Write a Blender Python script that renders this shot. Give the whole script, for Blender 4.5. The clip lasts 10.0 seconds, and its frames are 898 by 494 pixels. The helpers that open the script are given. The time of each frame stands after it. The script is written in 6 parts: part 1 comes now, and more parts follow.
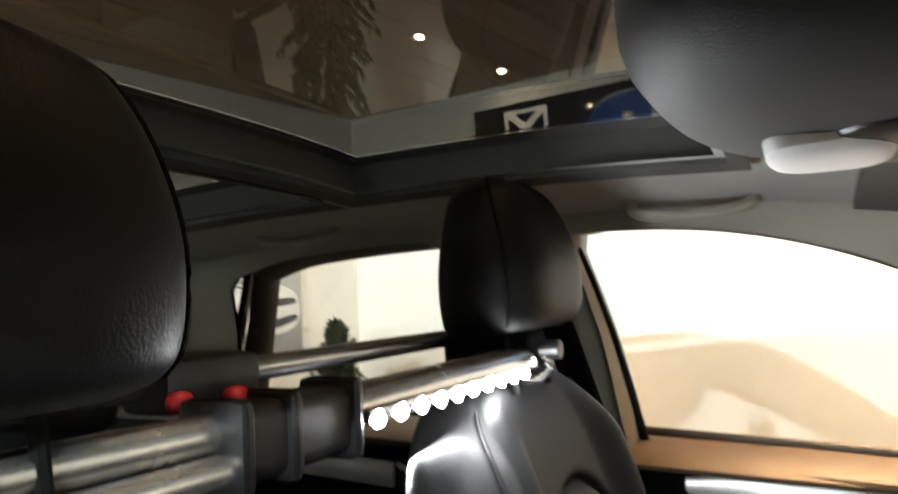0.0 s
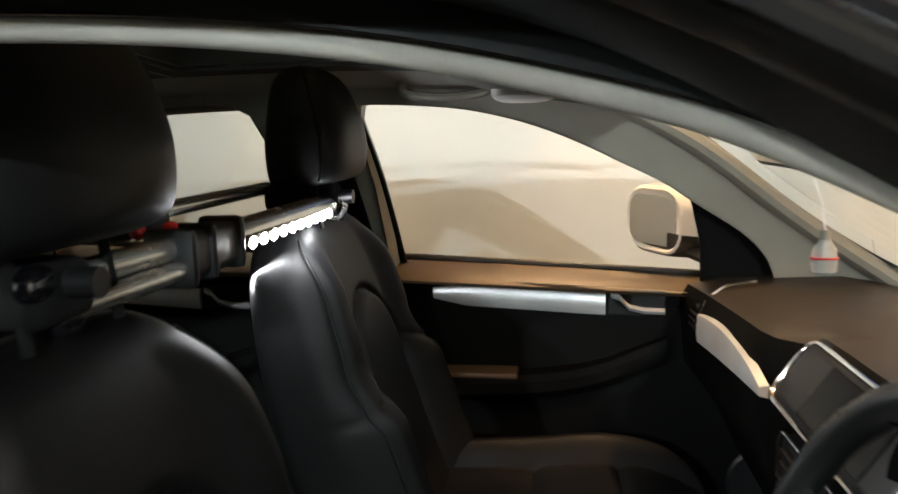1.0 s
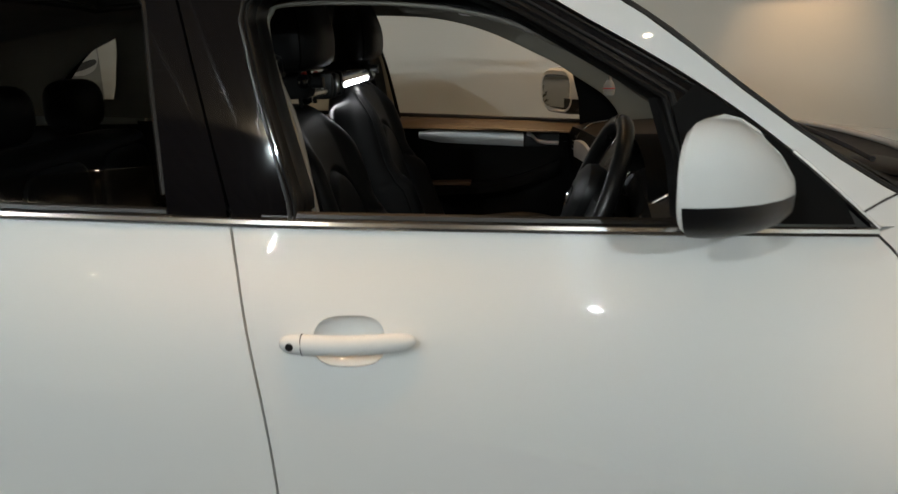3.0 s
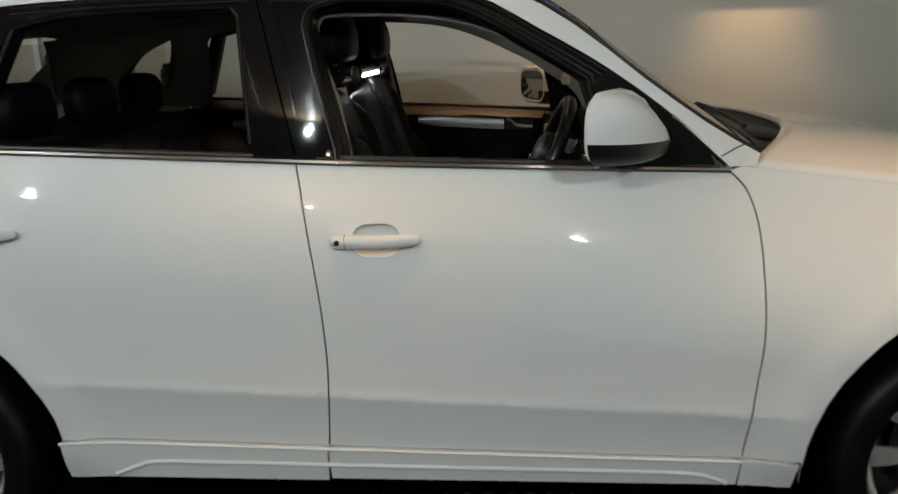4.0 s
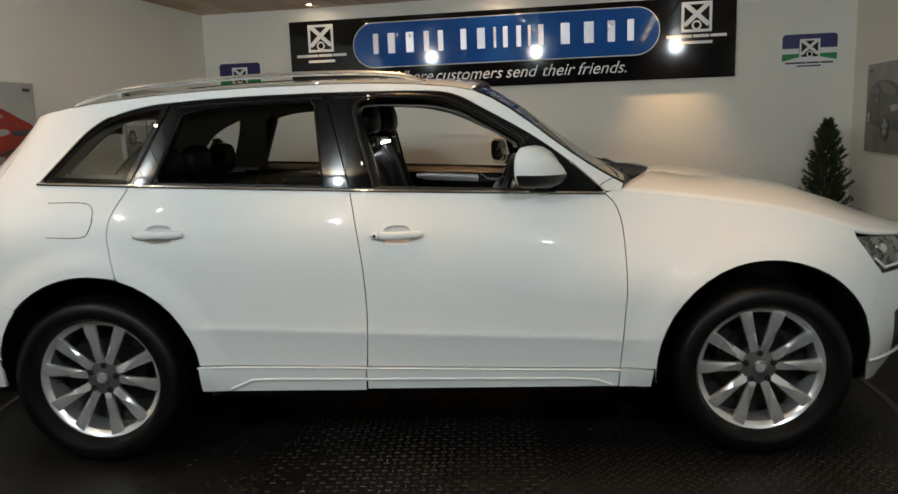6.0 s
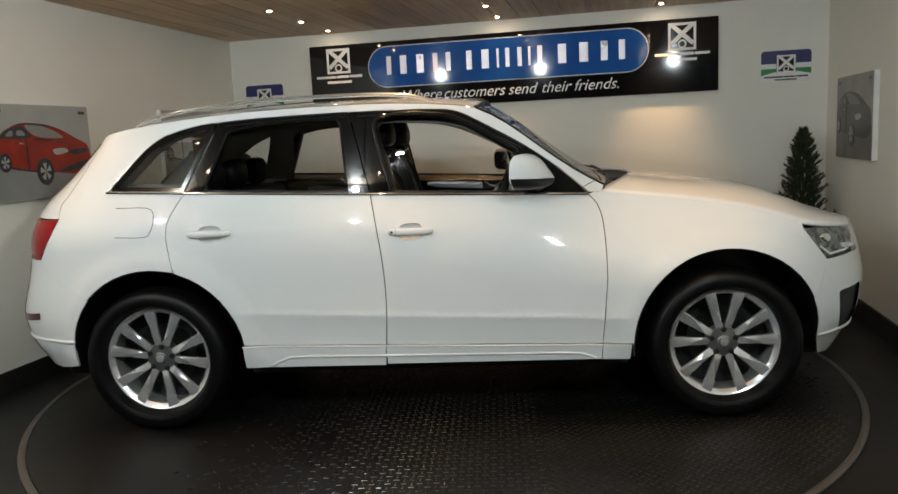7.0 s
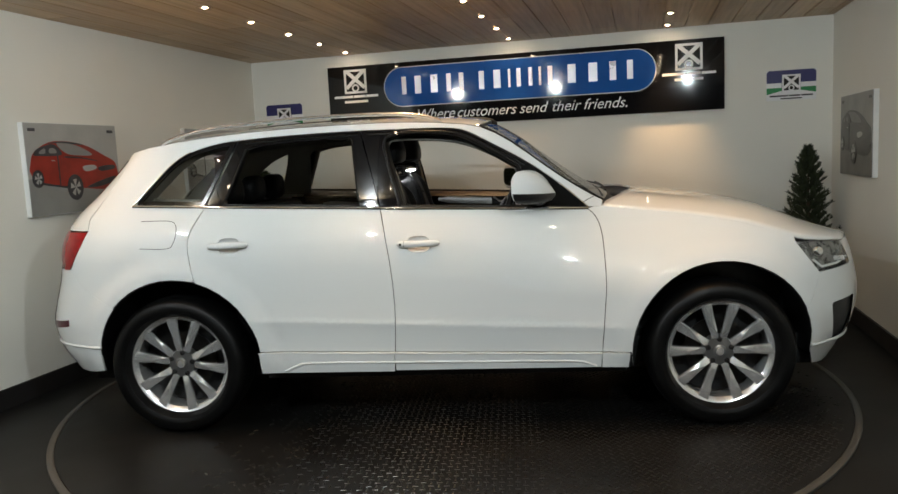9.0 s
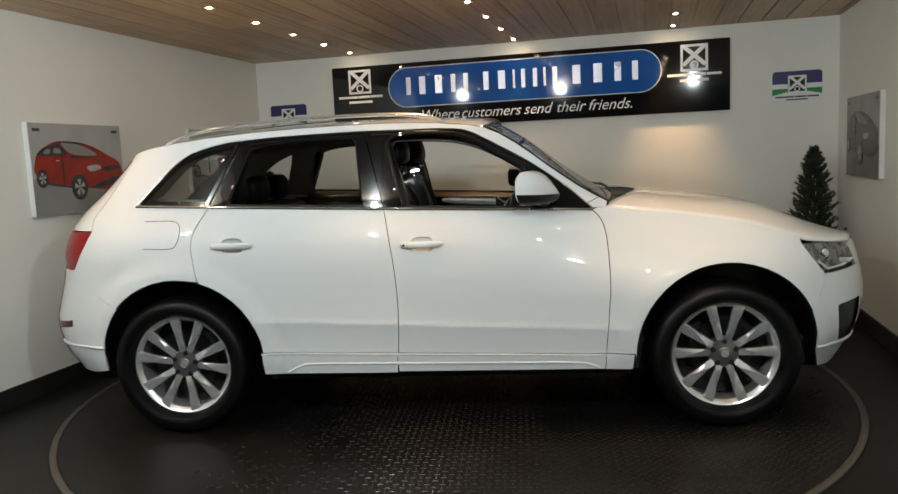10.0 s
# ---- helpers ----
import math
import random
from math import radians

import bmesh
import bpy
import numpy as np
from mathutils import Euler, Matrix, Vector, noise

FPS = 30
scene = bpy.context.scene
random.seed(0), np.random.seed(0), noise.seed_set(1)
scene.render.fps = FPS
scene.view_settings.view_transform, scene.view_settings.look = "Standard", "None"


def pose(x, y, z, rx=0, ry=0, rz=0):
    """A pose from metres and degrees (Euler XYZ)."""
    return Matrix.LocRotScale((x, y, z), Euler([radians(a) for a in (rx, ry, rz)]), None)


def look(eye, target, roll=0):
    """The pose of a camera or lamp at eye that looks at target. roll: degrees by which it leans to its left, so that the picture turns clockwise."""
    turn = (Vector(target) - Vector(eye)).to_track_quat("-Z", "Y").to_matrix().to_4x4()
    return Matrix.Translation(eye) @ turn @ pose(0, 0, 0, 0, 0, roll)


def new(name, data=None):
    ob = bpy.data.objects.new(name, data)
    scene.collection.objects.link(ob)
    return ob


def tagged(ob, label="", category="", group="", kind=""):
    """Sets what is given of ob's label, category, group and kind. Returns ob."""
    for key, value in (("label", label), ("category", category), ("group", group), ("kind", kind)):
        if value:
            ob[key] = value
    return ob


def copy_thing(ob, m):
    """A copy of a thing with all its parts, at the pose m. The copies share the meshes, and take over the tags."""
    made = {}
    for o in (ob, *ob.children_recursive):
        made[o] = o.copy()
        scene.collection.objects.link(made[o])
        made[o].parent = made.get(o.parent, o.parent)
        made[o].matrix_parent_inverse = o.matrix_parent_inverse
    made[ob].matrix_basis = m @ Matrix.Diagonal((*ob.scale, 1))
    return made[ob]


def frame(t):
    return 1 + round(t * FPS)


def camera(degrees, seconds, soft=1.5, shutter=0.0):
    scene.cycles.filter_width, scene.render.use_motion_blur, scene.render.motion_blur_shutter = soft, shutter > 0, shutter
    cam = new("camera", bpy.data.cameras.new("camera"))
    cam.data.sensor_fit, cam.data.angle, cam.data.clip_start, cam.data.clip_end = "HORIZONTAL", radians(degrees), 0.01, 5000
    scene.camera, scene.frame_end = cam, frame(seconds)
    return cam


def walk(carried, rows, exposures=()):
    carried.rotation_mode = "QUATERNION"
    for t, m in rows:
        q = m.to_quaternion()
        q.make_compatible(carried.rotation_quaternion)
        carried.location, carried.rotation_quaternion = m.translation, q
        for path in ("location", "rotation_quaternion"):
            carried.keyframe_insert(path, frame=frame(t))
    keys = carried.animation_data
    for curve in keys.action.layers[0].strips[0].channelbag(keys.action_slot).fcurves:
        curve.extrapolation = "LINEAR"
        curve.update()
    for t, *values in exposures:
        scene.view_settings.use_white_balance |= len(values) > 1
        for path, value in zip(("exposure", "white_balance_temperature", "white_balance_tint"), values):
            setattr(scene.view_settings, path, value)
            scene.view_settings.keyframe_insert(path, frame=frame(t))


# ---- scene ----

# ---------------------------------------------------------------- camera and walk
cam = camera(61.3, 10.0, 1.5, 0.35)
PATH = [
    (0.0, look((0.075, -0.559, 1.421), (-0.801, 1.234, 1.554), -2.65)),
    (0.1, look((0.074, -0.583, 1.424), (-0.727, 1.249, 1.486), -2.8)),
    (0.2, look((0.077, -0.616, 1.431), (-0.625, 1.256, 1.410), -2.75)),
    (0.3, look((0.079, -0.648, 1.439), (-0.557, 1.250, 1.374), -3.0)),
    (0.4, look((0.082, -0.683, 1.448), (-0.457, 1.237, 1.324), -3.4)),
    (0.5, look((0.087, -0.717, 1.453), (-0.389, 1.219, 1.294), -3.3)),
    (0.6, look((0.093, -0.753, 1.455), (-0.302, 1.196, 1.249), -2.5)),
    (0.7, look((0.097, -0.787, 1.457), (-0.257, 1.169, 1.224), -2.5)),
    (0.8, look((0.099, -0.829, 1.457), (-0.204, 1.128, 1.189), -2.5)),
    (0.9, look((0.103, -0.873, 1.457), (-0.173, 1.090, 1.175), -2.1)),
    (1.0, look((0.110, -0.925, 1.456), (-0.148, 1.036, 1.157), -1.3)),
    (1.2, look((0.118, -1.030, 1.455), (-0.129, 0.927, 1.142), -1.06)),
    (1.5, look((0.124, -1.171, 1.451), (-0.118, 0.783, 1.103), -0.67)),
    (1.7, look((0.119, -1.270, 1.444), (-0.115, 0.678, 1.048), -1.87)),
    (2.0, look((0.105, -1.448, 1.430), (-0.063, 0.494, 0.983), -2.27)),
    (2.2, look((0.096, -1.559, 1.432), (-0.035, 0.377, 0.947), -1.93)),
    (2.5, look((0.092, -1.724, 1.443), (-0.044, 0.204, 0.935), -1.9)),
    (3.0, look((0.150, -2.035, 1.43), (0.014, -0.111, 0.904), -1.5)),
    (3.2, look((0.160, -2.130, 1.42), (0.030, -0.200, 0.892), -0.9)),
    (4.3, look((0.222, -2.880, 1.42), (0.098, -0.945, 0.920), -1.7)),
    (4.5, look((0.240, -3.017, 1.408), (0.108, -1.074, 0.953), -2.0)),
    (5.0, look((0.225, -3.353, 1.411), (0.11, -1.386, 1.063), -1.9)),
    (5.5, look((0.236, -3.652, 1.422), (0.144, -1.682, 1.09), -2.1)),
    (5.7, look((0.248, -3.770, 1.42), (0.158, -1.798, 1.091), -1.9)),
    (6.8, look((0.295, -4.410, 1.415), (0.180, -2.436, 1.113), -2.4)),
    (7.0, look((0.314, -4.502, 1.409), (0.189, -2.527, 1.123), -2.7)),
    (7.5, look((0.371, -4.615, 1.407), (0.233, -2.635, 1.164), -2.8)),
    (8.0, look((0.4, -4.668, 1.408), (0.241, -2.69, 1.165), -2.7)),
    (8.5, look((0.392, -4.677, 1.408), (0.221, -2.699, 1.166), -2.7)),
    (9.0, look((0.398, -4.679, 1.403), (0.221, -2.701, 1.165), -2.7)),
    (9.5, look((0.4, -4.675, 1.402), (0.217, -2.698, 1.165), -2.6)),
    (10.0, look((0.402, -4.667, 1.401), (0.213, -2.69, 1.166), -2.6)),
]
EXPOSURES = [(0.0, 2.75), (0.3, 2.2), (0.5, 1.66), (1.0, 1.62), (1.5, 1.85), (2.1, 2.3), (2.4, 0.76), (3.0, -0.33), (4.5, -0.55), (5.5, -0.4), (7.0, -0.06), (10.0, -0.02)]
walk(cam, PATH, EXPOSURES)

# ---------------------------------------------------------------- room frame, world and lamps
TURN = radians(-9.4)
ROOM = Matrix.Rotation(TURN, 4, "Z")
LEFT, RIGHT, BACK, FRONT, CEIL = -2.65, 2.72, 2.54, -7.0, 2.425

world = bpy.data.worlds.new("world")
scene.world = world
world.use_nodes = True
world.node_tree.nodes["Background"].inputs[0].default_value = (0.8, 0.9, 1.0, 1)
world.node_tree.nodes["Background"].inputs[1].default_value = 0.07


def spot(name, u, n, z, tu, tn, tz, watts, colour, degrees, size=0.04, blend=0.6):
    data = bpy.data.lights.new(name, "SPOT")
    data.energy, data.color, data.spot_size, data.spot_blend, data.shadow_soft_size = watts, colour, radians(degrees), blend, size
    ob = new(name, data)
    ob.matrix_world = ROOM @ look((u, n, z), (tu, tn, tz))
    return ob


WARM, COOL = (1.0, 0.60, 0.28), (0.89, 1.0, 1.04)
ROWS, STEP = (-1.55, 0.015, 1.385), 0.60
FLOODS = ((-1.93, -3.5), (-0.24, -3.5), (1.89, -3.5))
for u in ROWS:
    for k in range(10):
        if not (u > 1 and k in (2, 3, 4)):
            spot("downlight_beam", u, 2.34 - STEP * k, 2.385, u, 2.34 - STEP * k, 0, 95 if u > 1 and k == 0 else 50 if u > 1 else 18 if k == 0 else 20 if u < -1 and 1 < k < 6 else 40, WARM, 62, 0.03, 1.0)
spot("tilted_beam", 1.385, 2.34 - STEP * 4, 2.385, 0.55, 0.32, 0.95, 60, (1.0, 0.5, 0.18), 40, 0.03, 1.0)
for u, n in FLOODS:
    spot("flood_beam", u, n, 2.36, u * 0.7, 0.6, 0.9, 124 if u > 1 else 104, COOL, 150, 0.022)


# ---------------------------------------------------------------- materials
def material(name, colour, rough=0.5, metal=0.0, vary=0.06, scale=6.0, fine=180.0, bump=0.05, coat=0.0, rvary=0.08, emit=None, sheen=0.0, spec=0.5):
    """Principled surface with broad tone changes, fine grain and a little uneven gloss."""
    m = bpy.data.materials.new(name)
    m.use_nodes = True
    nt = m.node_tree
    b = nt.nodes["Principled BSDF"]
    b.inputs["Roughness"].default_value, b.inputs["Metallic"].default_value = rough, metal
    b.inputs["Coat Weight"].default_value, b.inputs["Coat Roughness"].default_value = coat, 0.03
    b.inputs["Sheen Weight"].default_value, b.inputs["Specular IOR Level"].default_value = sheen, spec
    co = nt.nodes.new("ShaderNodeTexCoord")
    n1, n2 = nt.nodes.new("ShaderNodeTexNoise"), nt.nodes.new("ShaderNodeTexNoise")
    n1.inputs["Scale"].default_value, n2.inputs["Scale"].default_value = scale, fine
    n1.inputs["Detail"].default_value, n2.inputs["Detail"].default_value = 5, 3
    for nn in (n1, n2):
        nt.links.new(co.outputs["Object"], nn.inputs["Vector"])
    ramp = nt.nodes.new("ShaderNodeValToRGB")
    lo, hi = [max(0, c * (1 - 2 * vary)) for c in colour], [min(1, c * (1 + vary)) for c in colour]
    ramp.color_ramp.elements[0].color, ramp.color_ramp.elements[1].color = (*lo, 1), (*hi, 1)
    ramp.color_ramp.elements[0].position, ramp.color_ramp.elements[1].position = 0.25, 0.75
    nt.links.new(n1.outputs["Fac"], ramp.inputs["Fac"])
    nt.links.new(ramp.outputs["Color"], b.inputs["Base Color"])
    mr = nt.nodes.new("ShaderNodeMapRange")
    mr.inputs["To Min"].default_value, mr.inputs["To Max"].default_value = max(0.02, rough - rvary), min(1, rough + rvary)
    nt.links.new(n1.outputs["Fac"], mr.inputs["Value"])
    nt.links.new(mr.outputs["Result"], b.inputs["Roughness"])
    if bump:
        bp = nt.nodes.new("ShaderNodeBump")
        bp.inputs["Strength"].default_value, bp.inputs["Distance"].default_value = bump, 0.002
        nt.links.new(n2.outputs["Fac"], bp.inputs["Height"])
        nt.links.new(bp.outputs["Normal"], b.inputs["Normal"])
    if emit:
        b.inputs["Emission Color"].default_value, b.inputs["Emission Strength"].default_value = (*emit[0], 1), emit[1]
    return m


def glass(name, tint, gloss_rough=0.0):
    """Thin pane: tinted see-through with a clear reflection."""
    m = bpy.data.materials.new(name)
    m.use_nodes = True
    nt = m.node_tree
    nt.nodes.clear()
    out, mix = nt.nodes.new("ShaderNodeOutputMaterial"), nt.nodes.new("ShaderNodeMixShader")
    tr, gl = nt.nodes.new("ShaderNodeBsdfTransparent"), nt.nodes.new("ShaderNodeBsdfGlossy")
    fr, pw, sc = nt.nodes.new("ShaderNodeLayerWeight"), nt.nodes.new("ShaderNodeMath"), nt.nodes.new("ShaderNodeMath")
    tr.inputs["Color"].default_value = (*tint, 1)
    gl.inputs["Roughness"].default_value = gloss_rough
    fr.inputs["Blend"].default_value = 0.5
    pw.operation, sc.operation = "POWER", "MULTIPLY_ADD"
    pw.inputs[1].default_value, sc.inputs[1].default_value, sc.inputs[2].default_value = 5.0, 0.9, 0.045
    nt.links.new(fr.outputs["Facing"], pw.inputs[0])
    nt.links.new(pw.outputs[0], sc.inputs[0])
    nt.links.new(sc.outputs[0], mix.inputs[0])
    nt.links.new(tr.outputs[0], mix.inputs[1])
    nt.links.new(gl.outputs[0], mix.inputs[2])
    nt.links.new(mix.outputs[0], out.inputs[0])
    return m


M = {
    "paint": material("white_paint", (0.68, 0.69, 0.68), 0.35, 0, 0.0, 3, 400, 0.0, 1.0, 0.0, spec=0.08),
    # near-black of the underbody and seams, also imitates shade inside panel gaps
    "gap": material("gap_and_underbody_black", (0.008, 0.008, 0.008), 0.8),
    "gloss": material("gloss_black", (0.004, 0.004, 0.005), 0.03, 0, 0.1, 5, 300, 0.0, 0.0, 0.03),
    "plastic": material("black_plastic", (0.007, 0.007, 0.0075), 0.42, 0, 0.1, 8, 500, 0.12, spec=0.4),
    "rubber": material("black_rubber", (0.007, 0.007, 0.007), 0.36, 0, 0.2, 9, 260, 0.06, spec=0.4),
    "weather": material("grey_fabric_seal", (0.20, 0.190, 0.163), 0.8, 0, 0.1, 30, 700, 0.12),
    "tyre": material("tyre_rubber", (0.0028, 0.0028, 0.0028), 0.42, 0, 0.25, 12, 200, 0.12, spec=0.2),
    "chrome": material("chrome", (0.80, 0.80, 0.80), 0.14, 1, 0.03, 5, 100, 0.0, 0, 0.03),
    "alloy": material("silver_alloy", (0.72, 0.72, 0.72), 0.24, 0.75, 0.05, 8, 300, 0.02, 0.3, 0.05),
    "alu": material("brushed_aluminium", (0.62, 0.63, 0.63), 0.36, 0.55, 0.08, 14, 500, 0.05),
    "steel": material("brake_disc_steel", (0.045, 0.043, 0.04), 0.4, 0.9, 0.2, 12, 90, 0.1),
    "leather": material("black_leather", (0.0062, 0.0062, 0.0064), 0.46, 0, 0.2, 5, 420, 0.2, 0.0, 0.09, spec=0.10),
    "grip": material("worn_wheel_leather", (0.007, 0.007, 0.007), 0.30, 0, 0.2, 12, 420, 0.12, 0.0, 0.10, spec=0.45),
    "soft": material("soft_black_trim", (0.0026, 0.0025, 0.0023), 0.65, 0, 0.15, 6, 420, 0.3, spec=0.05),
    # the brown holds the warm glow of the downlights on the padding
    "ledge": material("warm_lit_padding", (0.070, 0.041, 0.019), 0.45, 0, 0.12, 6, 420, 0.25),
    # dash top: warm lamp light is mixed into the dark tone
    "padtop": material("warm_lit_black_padding", (0.016, 0.0128, 0.0096), 0.5, 0, 0.12, 6, 420, 0.25),
    "carpet": material("dark_carpet", (0.008, 0.008, 0.008), 0.95, 0, 0.3, 30, 500, 0.5),
    "liner": material("grey_headlining", (0.37, 0.37, 0.355), 0.9, 0, 0.08, 8, 600, 0.25),
    "pillar": material("grey_pillar_trim", (0.26, 0.247, 0.21), 0.7, 0, 0.06, 8, 500, 0.15),
    "overhead": material("dark_grey_fabric", (0.06, 0.06, 0.057), 0.85, 0, 0.1, 8, 600, 0.25),
    "console": material("dark_grey_console_trim", (0.024, 0.024, 0.0225), 0.7, 0, 0.1, 8, 600, 0.15),
    "bar": material("dull_aluminium_tube", (0.58, 0.57, 0.54), 0.24, 0.9, 0.12, 14, 400, 0.05),
    "screen": material("dark_screen", (0.004, 0.004, 0.005), 0.25, 0, 0.1, 5, 100, 0.0, spec=0.12),
    "redlens": material("red_lamp_lens", (0.28, 0.005, 0.005), 0.12, 0, 0.15, 30, 300, 0.05, 0.0, spec=0.2),
    "reflector": material("dark_red_reflector", (0.075, 0.004, 0.010), 0.15, 0, 0.15, 30, 300, 0.05, spec=0.3),
    "redplastic": material("red_plastic", (0.55, 0.02, 0.03), 0.4),
    "lampdark": material("headlamp_housing", (0.24, 0.235, 0.23), 0.28, 0.6, 0.3, 30, 200, 0.0),
    "pane": glass("clear_glass", (0.93, 0.95, 0.94)),
    "tint": glass("tinted_glass", (0.66, 0.68, 0.67)),
    "roofglass": glass("roof_glass", (0.058, 0.059, 0.054)),
    "mirror": material("mirror_glass", (0.85, 0.85, 0.85), 0.02, 1, 0.0, 5, 100, 0.0, 0, 0.0),
    "wall": material("white_wall_paint", (0.79, 0.772, 0.710), 0.75, 0, 0.02, 1.2, 90, 0.08),
    "matt": material("matt_black_trim", (0.006, 0.006, 0.006), 0.9, 0, 0.15, 6, 400, 0.2, spec=0.12),
    # beige includes the warm lamp light that falls on pale trim
    "beige": material("warm_lit_trim", (0.27, 0.222, 0.16), 0.75, 0, 0.08, 8, 400, 0.2, spec=0.3),
    # grey of the added end wall, chosen for what gloss and glass reflect
    "unseen_end": material("unseen_end_wall", (0.20, 0.20, 0.205), 0.6, 0, 0.1, 2, 60, 0.1),
    "post": material("dark_chrome", (0.22, 0.22, 0.22), 0.3, 0.8),
    "milky": material("milky_plastic", (0.30, 0.30, 0.285), 0.35, 0, 0.08, 20, 200, 0.0),
    "skirt": material("black_skirting", (0.014, 0.013, 0.013), 0.5),
    "floor": material("black_floor_rubber", (0.006, 0.0058, 0.0055), 0.46, 0, 0.3, 2.5, 120, 0.15, spec=0.3),
    "tread": material("tread_plate", (0.006, 0.0058, 0.0055), 0.27, 0, 0.5, 3.0, 150, 0.1, rvary=0.12, spec=0.38),
    "deck": material("black_deck_plate", (0.0055, 0.0053, 0.005), 0.44, 0, 0.4, 2.2, 150, 0.1, rvary=0.14, spec=0.3),
    "ring": material("turntable_edge", (0.075, 0.071, 0.064), 0.45, 0.3, 0.15, 5, 90, 0.1),
    "banner": material("black_banner", (0.006, 0.006, 0.007), 0.05, 0, 0.1, 4, 200, 0.0, 0.0, 0.02),
    "blue": material("blue_sign_face", (0.02, 0.11, 0.40), 0.05, 0, 0.08, 4, 200, 0.0, 0.0, 0.02),
    "white": material("white_print", (0.78, 0.78, 0.78), 0.4, 0, 0.02),
    "silver": material("silver_letters", (0.62, 0.62, 0.66), 0.3, 0.5, 0.05),
    "navy": material("navy_print", (0.02, 0.02, 0.12), 0.4),
    "green": material("green_print", (0.01, 0.22, 0.06), 0.4),
    "canvas": material("canvas_edge", (0.72, 0.72, 0.70), 0.6),
    "printgrey": material("grey_photo_print", (0.42, 0.42, 0.40), 0.35, 0, 0.12, 3),
    "printlow": material("grey_photo_floor", (0.27, 0.27, 0.26), 0.35, 0, 0.12, 3),
    "printred": material("red_photo_print", (0.34, 0.03, 0.016), 0.35, 0, 0.2, 9),
    "printdark": material("dark_photo_print", (0.05, 0.05, 0.055), 0.35, 0, 0.3, 9),
    "fogdark": material("faded_photo_dark", (0.085, 0.083, 0.077), 0.35, 0, 0.35, 7),
    "fogpale": material("faded_photo_pale", (0.30, 0.295, 0.275), 0.35, 0, 0.3, 3),
    "fogmid": material("faded_photo_grey", (0.19, 0.187, 0.175), 0.35, 0, 0.25, 6),
    "leaf": material("conifer_needles", (0.045, 0.060, 0.026), 0.6, 0, 0.5, 25, 200, 0.1),
    "bark": material("bark", (0.10, 0.07, 0.05), 0.85, 0, 0.3, 20, 120, 0.6),
    "pot": material("dark_planter", (0.03, 0.03, 0.03), 0.5),
    "led": material("led_chip", (0.9, 0.9, 0.9), 0.4, 0, 0, 5, 100, 0, 0, 0, ((0.95, 0.98, 1.0), 60.0)),
    "bulb": material("halogen_bulb", (0.9, 0.85, 0.7), 0.4, 0, 0, 5, 100, 0, 0, 0, ((1.0, 0.80, 0.56), 250.0)),
    "bulbcool": material("flood_bulb", (0.9, 0.9, 0.9), 0.4, 0, 0, 5, 100, 0, 0, 0, ((0.95, 0.97, 1.0), 40.0)),
}


def plank_wood(name):
    """Wood with grain along the local y axis, a different tone for every board."""
    m = material(name, (0.42, 0.29, 0.17), 0.42, 0, 0.1, 3, 120, 0.1)
    nt = m.node_tree
    b = nt.nodes["Principled BSDF"]
    co, mp, wv = nt.nodes.new("ShaderNodeTexCoord"), nt.nodes.new("ShaderNodeMapping"), nt.nodes.new("ShaderNodeTexNoise")
    mp.inputs["Scale"].default_value = (38, 1.3, 20)
    wv.inputs["Scale"].default_value, wv.inputs["Detail"].default_value = 1.0, 6
    nt.links.new(co.outputs["Object"], mp.inputs["Vector"])
    nt.links.new(mp.outputs["Vector"], wv.inputs["Vector"])
    geo, add, ramp = nt.nodes.new("ShaderNodeNewGeometry"), nt.nodes.new("ShaderNodeMath"), nt.nodes.new("ShaderNodeValToRGB")
    add.operation = "MULTIPLY_ADD"
    add.inputs[1].default_value = 0.35
    nt.links.new(geo.outputs["Random Per Island"], add.inputs[0])
    nt.links.new(wv.outputs["Fac"], add.inputs[2])
    ramp.color_ramp.elements[0].position, ramp.color_ramp.elements[1].position = 0.35, 0.95
    ramp.color_ramp.elements[0].color, ramp.color_ramp.elements[1].color = (0.36, 0.235, 0.125, 1), (0.62, 0.45, 0.27, 1)
    nt.links.new(add.outputs[0], ramp.inputs["Fac"])
    nt.links.new(ramp.outputs["Color"], b.inputs["Base Color"])
    return m


M["planks"] = plank_wood("ceiling_boards")


# ---------------------------------------------------------------- mesh helpers
def mesh_object(name, verts, faces, mat, parent=None, smooth=True, label="", normals=None):
    me = bpy.data.meshes.new(name)
    me.from_pydata([tuple(v) for v in verts], [], faces)
    me.validate()
    if smooth:
        me.polygons.foreach_set("use_smooth", [True] * len(me.polygons))
    if normals is not None:
        me.normals_split_custom_set_from_vertices(normals)
    me.materials.append(M[mat])
    ob = new(name, me)
    if parent is not None:
        ob.parent = parent
    if label:
        tagged(ob, label)
    return ob


def part(name, bm, mat, parent, label="", smooth=False):
    """Links a bmesh as one mesh object under a thing or a part."""
    me = bpy.data.meshes.new(name)
    bmesh.ops.recalc_face_normals(bm, faces=bm.faces)
    bm.to_mesh(me)
    bm.free()
    if smooth:
        me.polygons.foreach_set("use_smooth", [True] * len(me.polygons))
        me.set_sharp_from_angle(angle=radians(38))
    me.materials.append(M[mat])
    ob = new(name, me)
    if parent is not None:
        ob.parent = parent
    if label:
        tagged(ob, label)
    return ob


